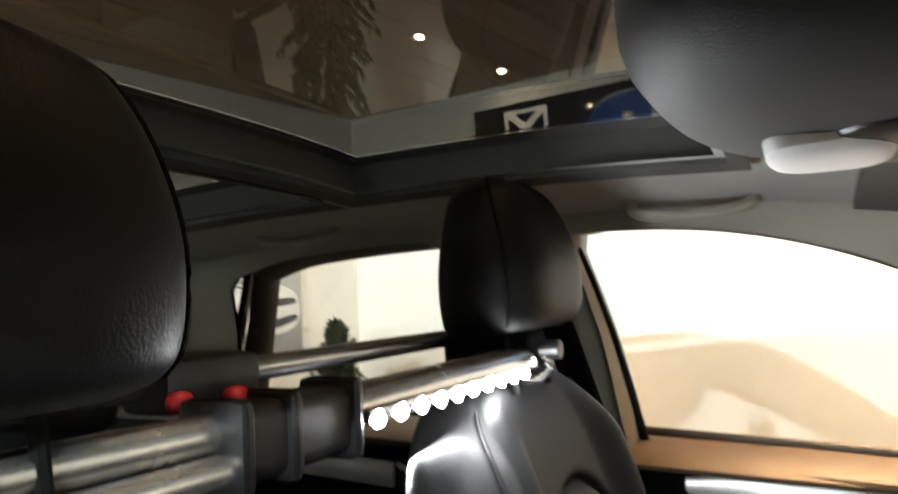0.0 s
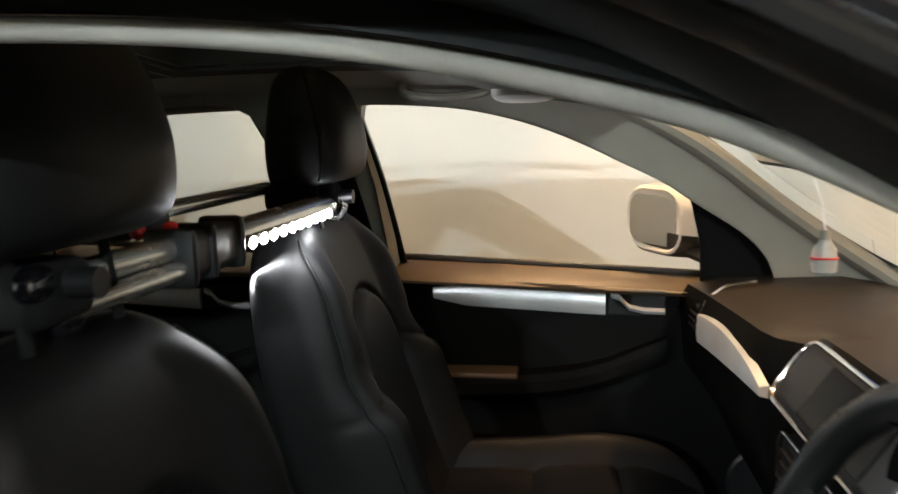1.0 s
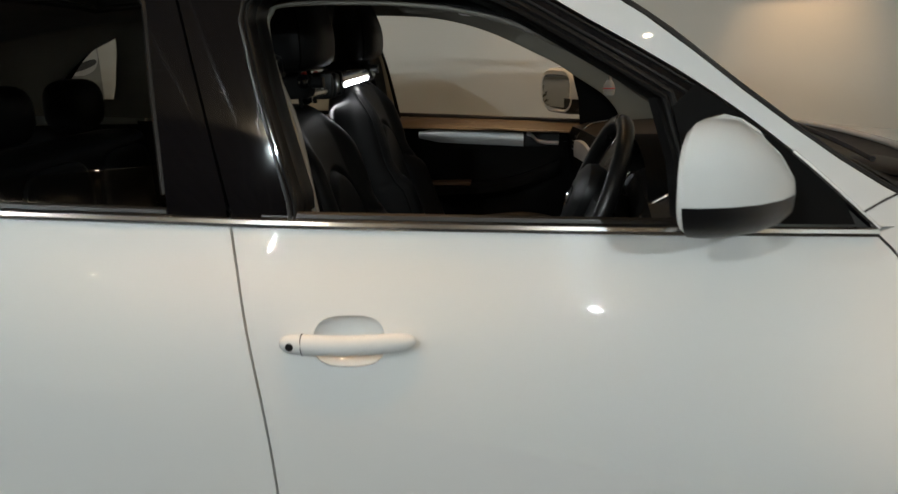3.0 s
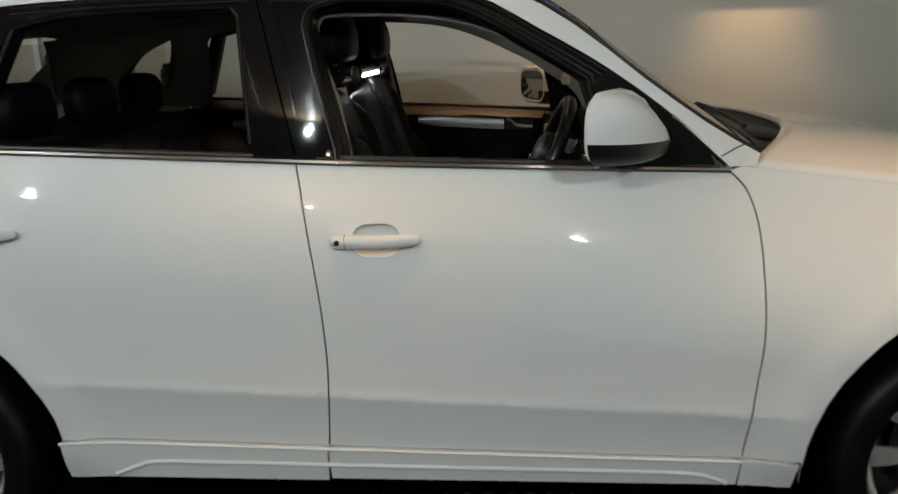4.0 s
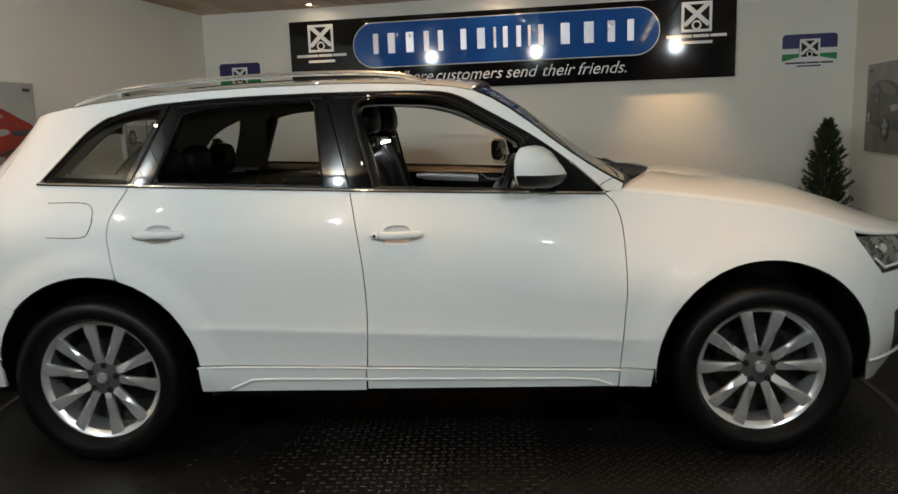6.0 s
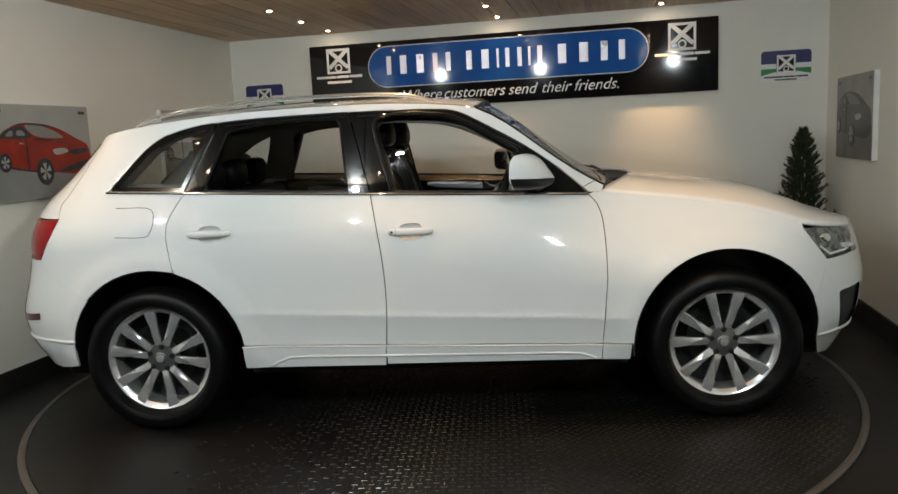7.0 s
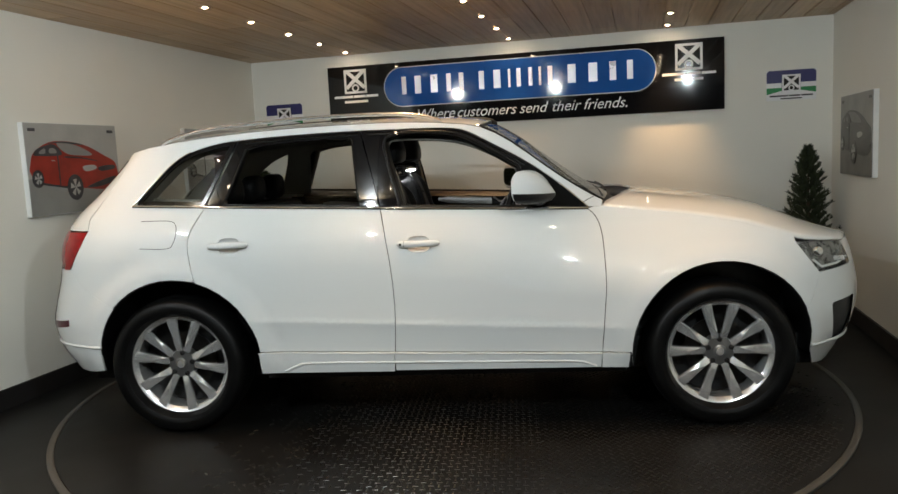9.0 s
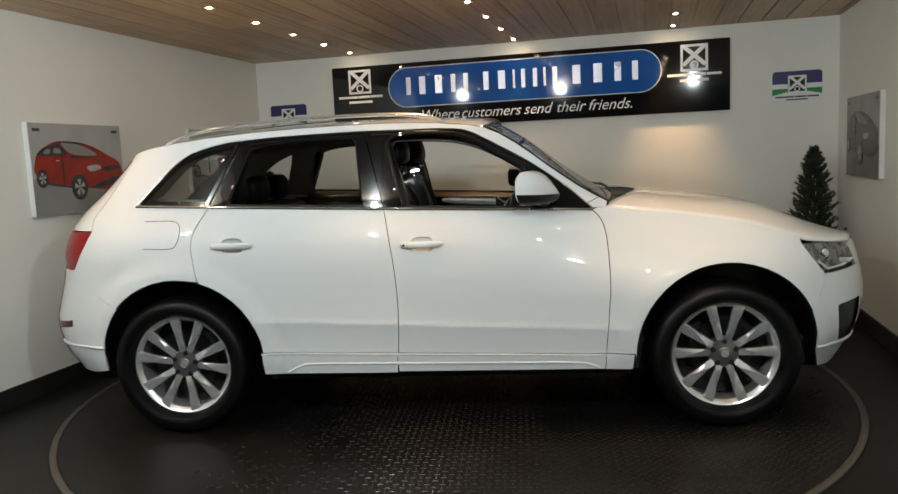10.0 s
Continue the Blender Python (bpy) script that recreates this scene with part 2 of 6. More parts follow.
def thing(name, label, category, m=None, group="", kind=""):
    ob = new(name)
    ob.empty_display_size = 0.2
    if m is not None:
        ob.matrix_world = m
    return tagged(ob, label, category, group, kind)


def box(sx, sy, sz, m=Matrix(), bevel=0.0, seg=2):
    bm = bmesh.new()
    bmesh.ops.create_cube(bm, size=1, matrix=m @ Matrix.Diagonal((sx, sy, sz, 1)))
    if bevel:
        bmesh.ops.bevel(bm, geom=bm.edges[:], offset=bevel, segments=seg, profile=0.6, affect="EDGES")
    return bm


def at(x, y, z):
    return Matrix.Translation((x, y, z))


def slab(x0, x1, y0, y1, z0, z1, bevel=0.0, seg=2):
    return box(x1 - x0, y1 - y0, z1 - z0, at((x0 + x1) / 2, (y0 + y1) / 2, (z0 + z1) / 2), bevel, seg)


def catmull(points, steps=8, closed=False):
    pts, out, n = [Vector(p) for p in points], [], len(points)
    for i in range(n if closed else n - 1):
        p1, p2 = pts[i], pts[(i + 1) % n]
        p0 = pts[i - 1] if closed or i > 0 else p1 * 2 - p2
        p3 = pts[(i + 2) % n] if closed or i + 2 < n else p2 * 2 - p1
        for k in range(steps):
            t = k / steps
            out.append(0.5 * ((2 * p1) + (p2 - p0) * t + (2 * p0 - 5 * p1 + 4 * p2 - p3) * t * t + (3 * p1 - p0 - 3 * p2 + p3) * t ** 3))
    if not closed:
        out.append(pts[-1])
    return out


def loft(rings, caps=True, closed=True):
    """Joins rings of equally many points into a skin."""
    bm = bmesh.new()
    rows = [[bm.verts.new(p) for p in r] for r in rings]
    n = len(rings[0])
    for a, b in zip(rows, rows[1:]):
        for i in range(n if closed else n - 1):
            j = (i + 1) % n
            bm.faces.new((a[i], a[j], b[j], b[i]))
    if caps and closed:
        bm.faces.new(rows[0][::-1])
        bm.faces.new(rows[-1])
    return bm


def tube(points, radius, n=10, closed=False, flat=1.0):
    """A round bar along points; flat squeezes it across."""
    pts = [Vector(p) for p in points]
    rings, up = [], Vector((0, 0, 1))
    for i, p in enumerate(pts):
        a = pts[i - 1] if i or closed else p
        b = pts[(i + 1) % len(pts)] if i + 1 < len(pts) or closed else p
        d = (b - a).normalized()
        s = d.cross(up)
        if s.length < 0.05:
            s = d.cross(Vector((0, 1, 0)))
        s.normalize()
        w = s.cross(d)
        r = radius[i] if isinstance(radius, (list, tuple)) else radius
        rings.append([p + s * (r * math.cos(k * 2 * math.pi / n)) + w * (r * flat * math.sin(k * 2 * math.pi / n)) for k in range(n)])
    if closed:
        rings.append(rings[0])
        bm = loft(rings, False)
        bmesh.ops.remove_doubles(bm, verts=bm.verts, dist=1e-6)
        return bm
    return loft(rings)


def lathe(profile, n=64):
    """Turns (radius, y) about the local y axis."""
    return loft([[(r * math.cos(a), y, r * math.sin(a)) for r, y in profile] for a in [k * 2 * math.pi / n for k in range(n + 1)]], False, False)


def prism(points, y0, y1, bevel=0.0):
    """An outline in x, z made thick along y."""
    bm = bmesh.new()
    f = bm.faces.new([bm.verts.new((x, y0, z)) for x, z in points])
    top = [e for e in bmesh.ops.extrude_face_region(bm, geom=[f])["geom"] if isinstance(e, bmesh.types.BMVert)]
    bmesh.ops.translate(bm, verts=top, vec=(0, y1 - y0, 0))
    if bevel:
        bmesh.ops.bevel(bm, geom=bm.edges[:], offset=bevel, segments=2, profile=0.6, affect="EDGES")
    return bm


def rounded(w, h, r, n=6, cx=0, cz=0):
    out = []
    for qx, qz, a0 in ((1, 1, 0), (-1, 1, 90), (-1, -1, 180), (1, -1, 270)):
        for k in range(n + 1):
            a = radians(a0 + 90 * k / n)
            out.append((cx + qx * (w / 2 - r) + r * math.cos(a), cz + qz * (h / 2 - r) + r * math.sin(a)))
    return out


def blob(cx, cy, cz, rx, ry, rz, power=2.6, nu=28, nv=16):
    """A cushion-like rounded block."""
    def e(c, p):
        return math.copysign(abs(c) ** (2 / p), c)
    rings = []
    for j in range(1, nv):
        b = -math.pi / 2 + math.pi * j / nv
        rings.append([(cx + rx * e(math.cos(b), power) * e(math.cos(a), power), cy + ry * e(math.cos(b), power) * e(math.sin(a), power), cz + rz * e(math.sin(b), power)) for a in [i * 2 * math.pi / nu for i in range(nu)]])
    return loft(rings)


# ---------------------------------------------------------------- the room
def setting(name, bm, mat, label, category):
    ob = part(name, bm, mat, None)
    ob.matrix_world = ROOM
    return tagged(ob, label, category, "", "structure")


T = 0.12
setting("floor", slab(LEFT - T, RIGHT + T, FRONT - T, BACK + T, -0.10, -0.012), "floor", "black rubber showroom floor around the turntable", "floor")
setting("wall_north", slab(LEFT - T, RIGHT + T, BACK, BACK + T, -0.012, CEIL), "wall", "white painted back wall behind the car", "wall")
setting("wall_west", slab(LEFT - T, LEFT, FRONT, BACK, -0.012, CEIL), "wall", "white painted side wall with canvas pictures", "wall")
setting("wall_east", slab(RIGHT, RIGHT + T, FRONT, BACK, -0.012, CEIL), "wall", "white painted side wall with a canvas picture", "wall")
# end wall out of view, added to close the room and shape reflections
setting("wall_south", slab(LEFT - T, RIGHT + T, FRONT - T, FRONT, -0.012, CEIL), "unseen_end", "unseen end wall added to close the showroom, grey for reflections", "wall")
for nm, args in (("baseboard_north", (LEFT + 0.018, RIGHT - 0.018, BACK - 0.018, BACK)), ("baseboard_west", (LEFT, LEFT + 0.018, FRONT, BACK)), ("baseboard_east", (RIGHT - 0.018, RIGHT, FRONT, BACK))):
    setting(nm, slab(*args, -0.012, 0.115, 0.004), "skirt", "black skirting board along the white wall", "skirting")


def ceiling():
    """Backing and tongued boards, one mesh."""
    bm = slab(LEFT - T, RIGHT + T, FRONT - T, BACK + T, CEIL + 0.012, CEIL + 0.1)
    w, u, rows = 0.19, LEFT, 0
    while u < RIGHT - 0.02:
        u1 = min(u + w, RIGHT)
        n0, rows = FRONT, rows + 1
        ends = [FRONT + 1.1 + 0.9 * (rows % 3) + 2.4 * k for k in range(4)] + [BACK]
        for n1 in ends:
            n1 = min(n1, BACK)
            if n1 - n0 > 0.05:
                r = bmesh.ops.create_cube(bm, size=1, matrix=at((u + u1) / 2, (n0 + n1) / 2, CEIL + 0.007) @ Matrix.Diagonal((u1 - u - (0.010 if u > -0.3 else 0.006), n1 - n0 - 0.003, 0.014, 1)))
                low = [e for e in {e for v in r["verts"] for e in v.link_edges} if all(v.co.z < CEIL + 0.007 for v in e.verts)]
                bmesh.ops.bevel(bm, geom=low, offset=0.003, segments=1, affect="EDGES")
            n0 = n1
        u = u1
    return setting("ceiling", bm, "planks", "varnished wooden board ceiling with small downlights", "ceiling")


ceiling()


def downlight(u, n, cool=False):
    t = thing("downlight", "small recessed halogen downlight in the boarded ceiling", "ceiling light", ROOM @ at(u, n, CEIL), "ceiling downlights")
    r = 0.034 if not cool else 0.06
    part("trim_ring", lathe([(r, 0.006), (r + 0.004, -0.003), (r + 0.014, -0.005), (r + 0.018, 0.0), (r + 0.018, 0.006)], 24), "chrome", t, "", True).rotation_euler = (radians(-90), 0, 0)
    b = part("bulb", blob(0, 0, 0.0, r * (0.55 if cool else 0.46), r * (0.55 if cool else 0.46), 0.008, 2, 16, 6), "bulbcool" if cool else "bulb", t, "glowing halogen bulb", True)
    return t


warm = downlight(-1.55, 2.34)
for row, u in enumerate(ROWS):
    for k in range(12):
        n = 2.34 - STEP * k
        if (row, k) != (0, 0) and abs(n + 3.5) > 0.2 and not (row == 2 and k in (2, 3)):
            copy_thing(warm, ROOM @ at(u, n, CEIL))
flood = downlight(*FLOODS[0], True)
for u, n in FLOODS[1:]:
    copy_thing(flood, ROOM @ at(u, n, CEIL))



# ---------------------------------------------------------------- turntable
def smooth(a, b, x):
    t = min(1, max(0, (x - a) / (b - a)))
    return t * t * (3 - 2 * t)


def tread_relief(radius):
    """Raised bars of the tread plate, in sheets laid at different angles."""
    pitch, verts, faces, rnd = 0.034, [], [], random.Random(5)
    for sheet, (x0, x1, turn) in enumerate(((-1.40, -0.62, 38), (-0.62, 0.52, 0), (0.52, 2.3, 45))):
        c, s = math.cos(radians(turn)), math.sin(radians(turn))
        for i in range(-96, 97):
            for j in range(-96, 97):
                x, y = pitch * (i * c - j * s), pitch * (i * s + j * c)
                if not (x0 < x < x1) or x * x + y * y > radius * radius or rnd.random() > smooth(-1.2, -.1, x) * (1 - smooth(1.8, 2.2, x)):
                    continue
                a = radians(turn) + (math.pi / 2 if (i + j) % 2 else 0)
                dx, dy = math.cos(a), math.sin(a)
                k = len(verts)
                for lx, ly, z in ((-0.0135, -0.004, 0), (0.0135, -0.004, 0), (0.0135, 0.004, 0), (-0.0135, 0.004, 0), (-0.010, -0.0018, 0.0026), (0.010, -0.0018, 0.0026), (0.010, 0.0018, 0.0026), (-0.010, 0.0018, 0.0026)):
                    verts.append((x + lx * dx - ly * dy, y + lx * dy + ly * dx, z))
                faces += [(k + 4, k + 5, k + 6, k + 7), (k, k + 1, k + 5, k + 4), (k + 1, k + 2, k + 6, k + 5), (k + 2, k + 3, k + 7, k + 6), (k + 3, k, k + 4, k + 7)]
    return verts, faces


table = thing("turntable", "round black tread-plate car turntable with a metal rim", "turntable", at(-0.039, 0.006, 0))
part("deck", lathe([(0.0, -0.001), (2.264, -0.001), (2.264, -0.012)], 128), "deck", table, "", False).rotation_euler = (radians(90), 0, 0)
part("rim", lathe([(2.268, -0.014), (2.268, 0.001), (2.271, 0.003), (2.298, 0.003), (2.302, 0.0), (2.302, -0.014)], 160), "ring", table, "dull metal rim", True).rotation_euler = (radians(90), 0, 0)
v, f = tread_relief(2.235)
tagged(mesh_object("tread_relief", v, f, "tread", table, False), kind="stuff")


# ---------------------------------------------------------------- signs and pictures on the walls
def flat_on_wall(parent, name, points, depth, mat, label=""):
    """A flat shape of x, z points standing proud of the parent's front by depth."""
    return part(name, prism(points, -depth, -depth + 0.004), mat, parent, label)


def lettering(text, size, parent, x, z, depth, mat, shear=0.0, width=None):
    cu = bpy.data.curves.new("lettering", "FONT")
    cu.body, cu.size, cu.shear, cu.extrude = text, size, shear, 0.001
    tmp = new("lettering_curve", cu)
    bpy.context.view_layer.update()
    me = bpy.data.meshes.new_from_object(tmp.evaluated_get(bpy.context.evaluated_depsgraph_get()))
    wide = tmp.dimensions.x
    bpy.data.objects.remove(tmp)
    me.materials.clear()
    me.materials.append(M[mat])
    ob = new("lettering", me)
    ob.parent = parent
    k = width / wide if width else 1
    ob.matrix_basis = at(x, -depth, z) @ Matrix.Rotation(radians(90), 4, "X") @ Matrix.Diagonal((k, 1, 1, 1))
    return ob


def text_width(text, size, shear):
    cu = bpy.data.curves.new("ruler", "FONT")
    cu.body, cu.size, cu.shear = text, size, shear
    tmp = new("ruler", cu)
    bpy.context.view_layer.update()
    wide = tmp.dimensions.x
    bpy.data.objects.remove(tmp)
    return wide


def badge(parent, cx, cz, w, depth, ground="banner", ink="white"):
    """Square emblem: frame, saltire and small wheel, as plain shapes."""
    h = w / 2
    t = w * 0.09
    edge = [[(cx + sx * (h - d), y, cz + sz * (h - d)) for sx, sz in ((-1, -1), (1, -1), (1, 1), (-1, 1), (-1, -1))] for d, y in ((0, -depth + 0.002), (0, -depth - 0.002), (t, -depth - 0.002), (t, -depth + 0.002))]
    part("emblem_frame", loft(edge, False, False), ink, parent)
    for s in (1, -1):
        part("emblem_stroke", box(w * 1.08, 0.004, w * 0.15, at(cx, -depth - 0.0005 * s, cz + h * 0.18) @ Matrix.Rotation(s * radians(42), 4, "Y")), ink, parent)
    wheel_bm = lathe([(w * 0.10, -0.002), (w * 0.10, 0.002), (w * 0.16, 0.002), (w * 0.16, -0.002), (w * 0.10, -0.002)], 20)
    part("emblem_wheel", wheel_bm, ink, parent).location = (cx, -depth - 0.003, cz - h * 0.55)


def bars(parent, x0, x1, z, h, depth, mat, widths):
    """Unreadable or unlettered words as plain bars."""
    total, x = sum(widths) + 0.35 * (len(widths) - 1), x0
    unit = (x1 - x0) / total
    for wd in widths:
        part("text_bar", box(wd * unit, 0.003, h, at(x + wd * unit / 2, -depth, z)), mat, parent)
        x += (wd + 0.35) * unit


def banner():
    t = thing("banner", "long black banner with a blue name panel on the wall", "sign", ROOM @ at(0.021, BACK - 0.003, 2.006) @ Matrix.Rotation(0.0092, 4, "X"))
    part("board", slab(-1.836, 1.836, -0.03, 0.0, -0.306, 0.306, 0.004), "banner", t, "glossy black board")
    flat_on_wall(t, "name_panel_edge", rounded(2.53, 0.375, 0.186, 12, 0.004, 0.075), 0.034, "white", "pale outline")
    flat_on_wall(t, "name_panel", rounded(2.515, 0.36, 0.178, 12, 0.004, 0.075), 0.038, "blue", "blue rounded panel")
    # the trader's name stands as plain strokes
    for x0, x1, word in ((-1.10, -0.45, (8, 11, 12, 8, 8)), (-0.35, 0.38, (9, 12, 3, 7, 7, 3, 8)), (0.46, 1.095, (11, 12, 9, 8))):
        unit = (x1 - x0) / (sum(word) + 3.0 * (len(word) - 1))
        x = x0
        for wd in word:
            part("name_bar", box(max(0.022, wd * unit * 0.5), 0.008, 0.165, at(x + wd * unit / 2, -0.043, 0.085), 0.002, 1), "silver", t)
            x += (wd + 3.0) * unit
    words = "Where customers send their friends.".split()
    full = text_width(" ".join(words), 0.135, 0.35)
    for i, word in enumerate(words):
        start = text_width(" ".join(words[:i + 1]), 0.135, 0.35) - text_width(word, 0.135, 0.35)
        lettering(word, 0.135, t, -0.965 + 1.97 * start / full, -0.240, 0.034, "white", 0.35, 1.97 * text_width(word, 0.135, 0.35) / full)
    for cx in (-1.551, 1.542):
        badge(t, cx, 0.158, 0.228, 0.034)
        bars(t, cx - 0.225, cx + 0.225, 0.014, 0.022, 0.033, "white", (8, 5, 5))
        bars(t, cx - 0.12, cx + 0.12, -0.034, 0.022, 0.033, "white", (11,))
    return t


banner()


def wall_sign(u):
    t = thing("wall_sign", "small navy, white and green trade sign on the white wall", "sign", ROOM @ at(u, BACK, 1.868), "trade signs")
    w, h = 0.197, 0.127
    part("plate", slab(-w, w, -0.012, 0, -h, h, 0.003), "white", t)
    flat_on_wall(t, "top_band", [(-w + 0.002, 0.02), (w - 0.002, 0.02), (w - 0.002, h - 0.02), (w - 0.02, h - 0.002), (-w + 0.02, h - 0.002), (-w + 0.002, h - 0.02)], 0.0145, "navy", "navy band")
    flat_on_wall(t, "green_band", [(-w + 0.002, -0.075), (-0.05, -0.04), (0.05, -0.04), (w - 0.002, -0.07), (w - 0.002, -0.02), (-w + 0.002, -0.02)], 0.0145, "green", "green band")
    flat_on_wall(t, "emblem_ground", [(-0.075, -0.055), (0.075, -0.055), (0.075, 0.085), (-0.075, 0.085)], 0.0165, "banner")
    badge(t, 0, 0.015, 0.145, 0.0195)
    bars(t, -0.17, 0.17, -0.089, 0.013, 0.0145, "printdark", (8, 5, 5))
    bars(t, -0.085, 0.085, -0.112, 0.011, 0.0145, "printdark", (11,))
    return t


wall_sign(2.393)
wall_sign(-2.315)


def canvas_picture(m, body, label, dark="printdark", dim="printlow", sky="printgrey", ground="printlow"):
    """Boxed canvas with a photographic print of a parked car, drawn as flat shapes. x along the wall, -y into the room."""
    t = thing("canvas_picture", label, "picture", m, "canvas pictures")
    w, h = 0.436, 0.302
    part("canvas", slab(-w, w, -0.035, 0, -h, h, 0.004), "canvas", t, "white canvas edge")
    flat_on_wall(t, "print_upper", [(-w + 0.004, -0.06), (w - 0.004, -0.06), (w - 0.004, h - 0.004), (-w + 0.004, h - 0.004)], 0.038, sky)
    flat_on_wall(t, "print_lower", [(-w + 0.004, -h + 0.004), (w - 0.004, -h + 0.004), (w - 0.004, -0.06), (-w + 0.004, -0.06)], 0.038, ground)
    def sheet(points, steps=4):
        pts = catmull([Vector((0.42 - (0.42 - x * 0.01) * 1.03, z * 0.01, 0)) for x, z in points], steps, True)
        return [(p.x, p.y) for p in pts]
    flat_on_wall(t, "printed_shadow", sheet(((-36, -10), (-10, -16), (12, -20), (32, -19), (42, -12), (20, -8), (-20, -6))), 0.0385, dim)
    flat_on_wall(t, "printed_body", sheet(((-38, 4), (-35.5, 10), (-28, 15), (-17, 18.3), (1, 17.6), (15, 14.5), (29, 8.5), (39, 4), (41.5, -3), (41, -9), (36, -13.5), (26, -15.5), (8, -14), (-6, -12.5), (-26, -9.5), (-35.5, -6), (-39, -1))), 0.040, body)
    flat_on_wall(t, "printed_side_glass", sheet(((-35, 9.2), (-32, 13.0), (-25, 15.4), (-17, 16.0), (-11, 10.2), (-16, 8.6), (-27, 8.6))), 0.0425, dark)
    flat_on_wall(t, "printed_windscreen", sheet(((-15, 16.9), (-3, 16.6), (8, 13.8), (17, 9.2), (8, 8.6), (-7, 10.2))), 0.0425, dim)
    flat_on_wall(t, "printed_bumper", sheet(((9, -13.5), (22, -9.5), (38, -6.5), (38.5, -9.5), (24, -13))), 0.0425, dark)
    flat_on_wall(t, "printed_grille", sheet(((23, 0.6), (37, 1.6), (38, -1.2), (24, -2.4))), 0.0425, dark)
    flat_on_wall(t, "printed_lamp", sheet(((7, 1.0), (17, 2.0), (20, -0.5), (10, -2.4))), 0.0425, "printgrey")
    flat_on_wall(t, "printed_door_seam", [(-.172, .088), (-.164, .088), (-.162, -.108), (-.17, -.108)], 0.0425, dark)
    for x, z, rx, rz in ((-0.355, -0.06, 0.048, 0.058), (-0.03, -0.128, 0.074, 0.088)):
        flat_on_wall(t, "printed_tyre", [(x + rx * math.cos(a), z + rz * math.sin(a)) for a in [k * math.pi / 10 for k in range(20)]], 0.0425, dark)
        for k in range(5):
            a = k * 2 * math.pi / 5 + 0.4
            tip = [(x + 0.66 * rx * math.cos(a + d), z + 0.66 * rz * math.sin(a + d)) for d in (-0.34, 0.34)]
            flat_on_wall(t, "printed_spoke", [(x, z), *tip], 0.0445, "printgrey")
    flat_on_wall(t, "printed_roof_shade", sheet(((-24, 16.4), (-12, 18.2), (2, 17.3), (9, 15.9), (-4, 16.6), (-15, 17.0))), 0.0425, dark)
    flat_on_wall(t, "printed_reflection", sheet(((-31, 10.4), (-28, 12.9), (-25.5, 13.2), (-26, 10.2)), 3), 0.0445, dim)
    flat_on_wall(t, "printed_reflection", sheet(((-22, 10.6), (-21.5, 13.4), (-17.5, 13.4), (-16, 10.6)), 3), 0.0445, dim)
    flat_on_wall(t, "printed_sill", sheet(((-30, -8.6), (-14, -11.2), (2, -13.2), (2, -14.2), (-14, -12.4), (-30, -9.8)), 3), 0.0425, dark)
    flat_on_wall(t, "printed_bonnet_edge", sheet(((-8, 8.2), (6, 7.4), (20, 5.2), (20, 4.6), (6, 6.6), (-8, 7.4)), 3), 0.0425, dark)
    flat_on_wall(t, "printed_door_handle", [(-.225, .060), (-.195, .058), (-.195, .051), (-.225, .053)], 0.0425, "printgrey")
    for x in (-0.37, 0.37):
        flat_on_wall(t, "printed_label", [(x - 0.03, 0.245), (x + 0.03, 0.245), (x + 0.03, 0.265), (x - 0.03, 0.265)], 0.0405, dark)
    return t


def on_west(n, z):
    return ROOM @ at(LEFT, n, z) @ Matrix.Rotation(radians(90), 4, "Z")


def on_east(n, z):
    return ROOM @ at(RIGHT, n, z) @ Matrix.Rotation(radians(-90), 4, "Z")


canvas_picture(on_west(-0.10, 1.44), "printred", "canvas print of a red hatchback on the white wall")
canvas_picture(on_west(1.655, 1.44), "canvas", "canvas print of a silver car on the white wall")
canvas_picture(on_east(1.66, 1.42), "fogdark", "grey canvas print of a dark car on the white wall", "fogdark", "fogmid", "fogpale", "fogmid")


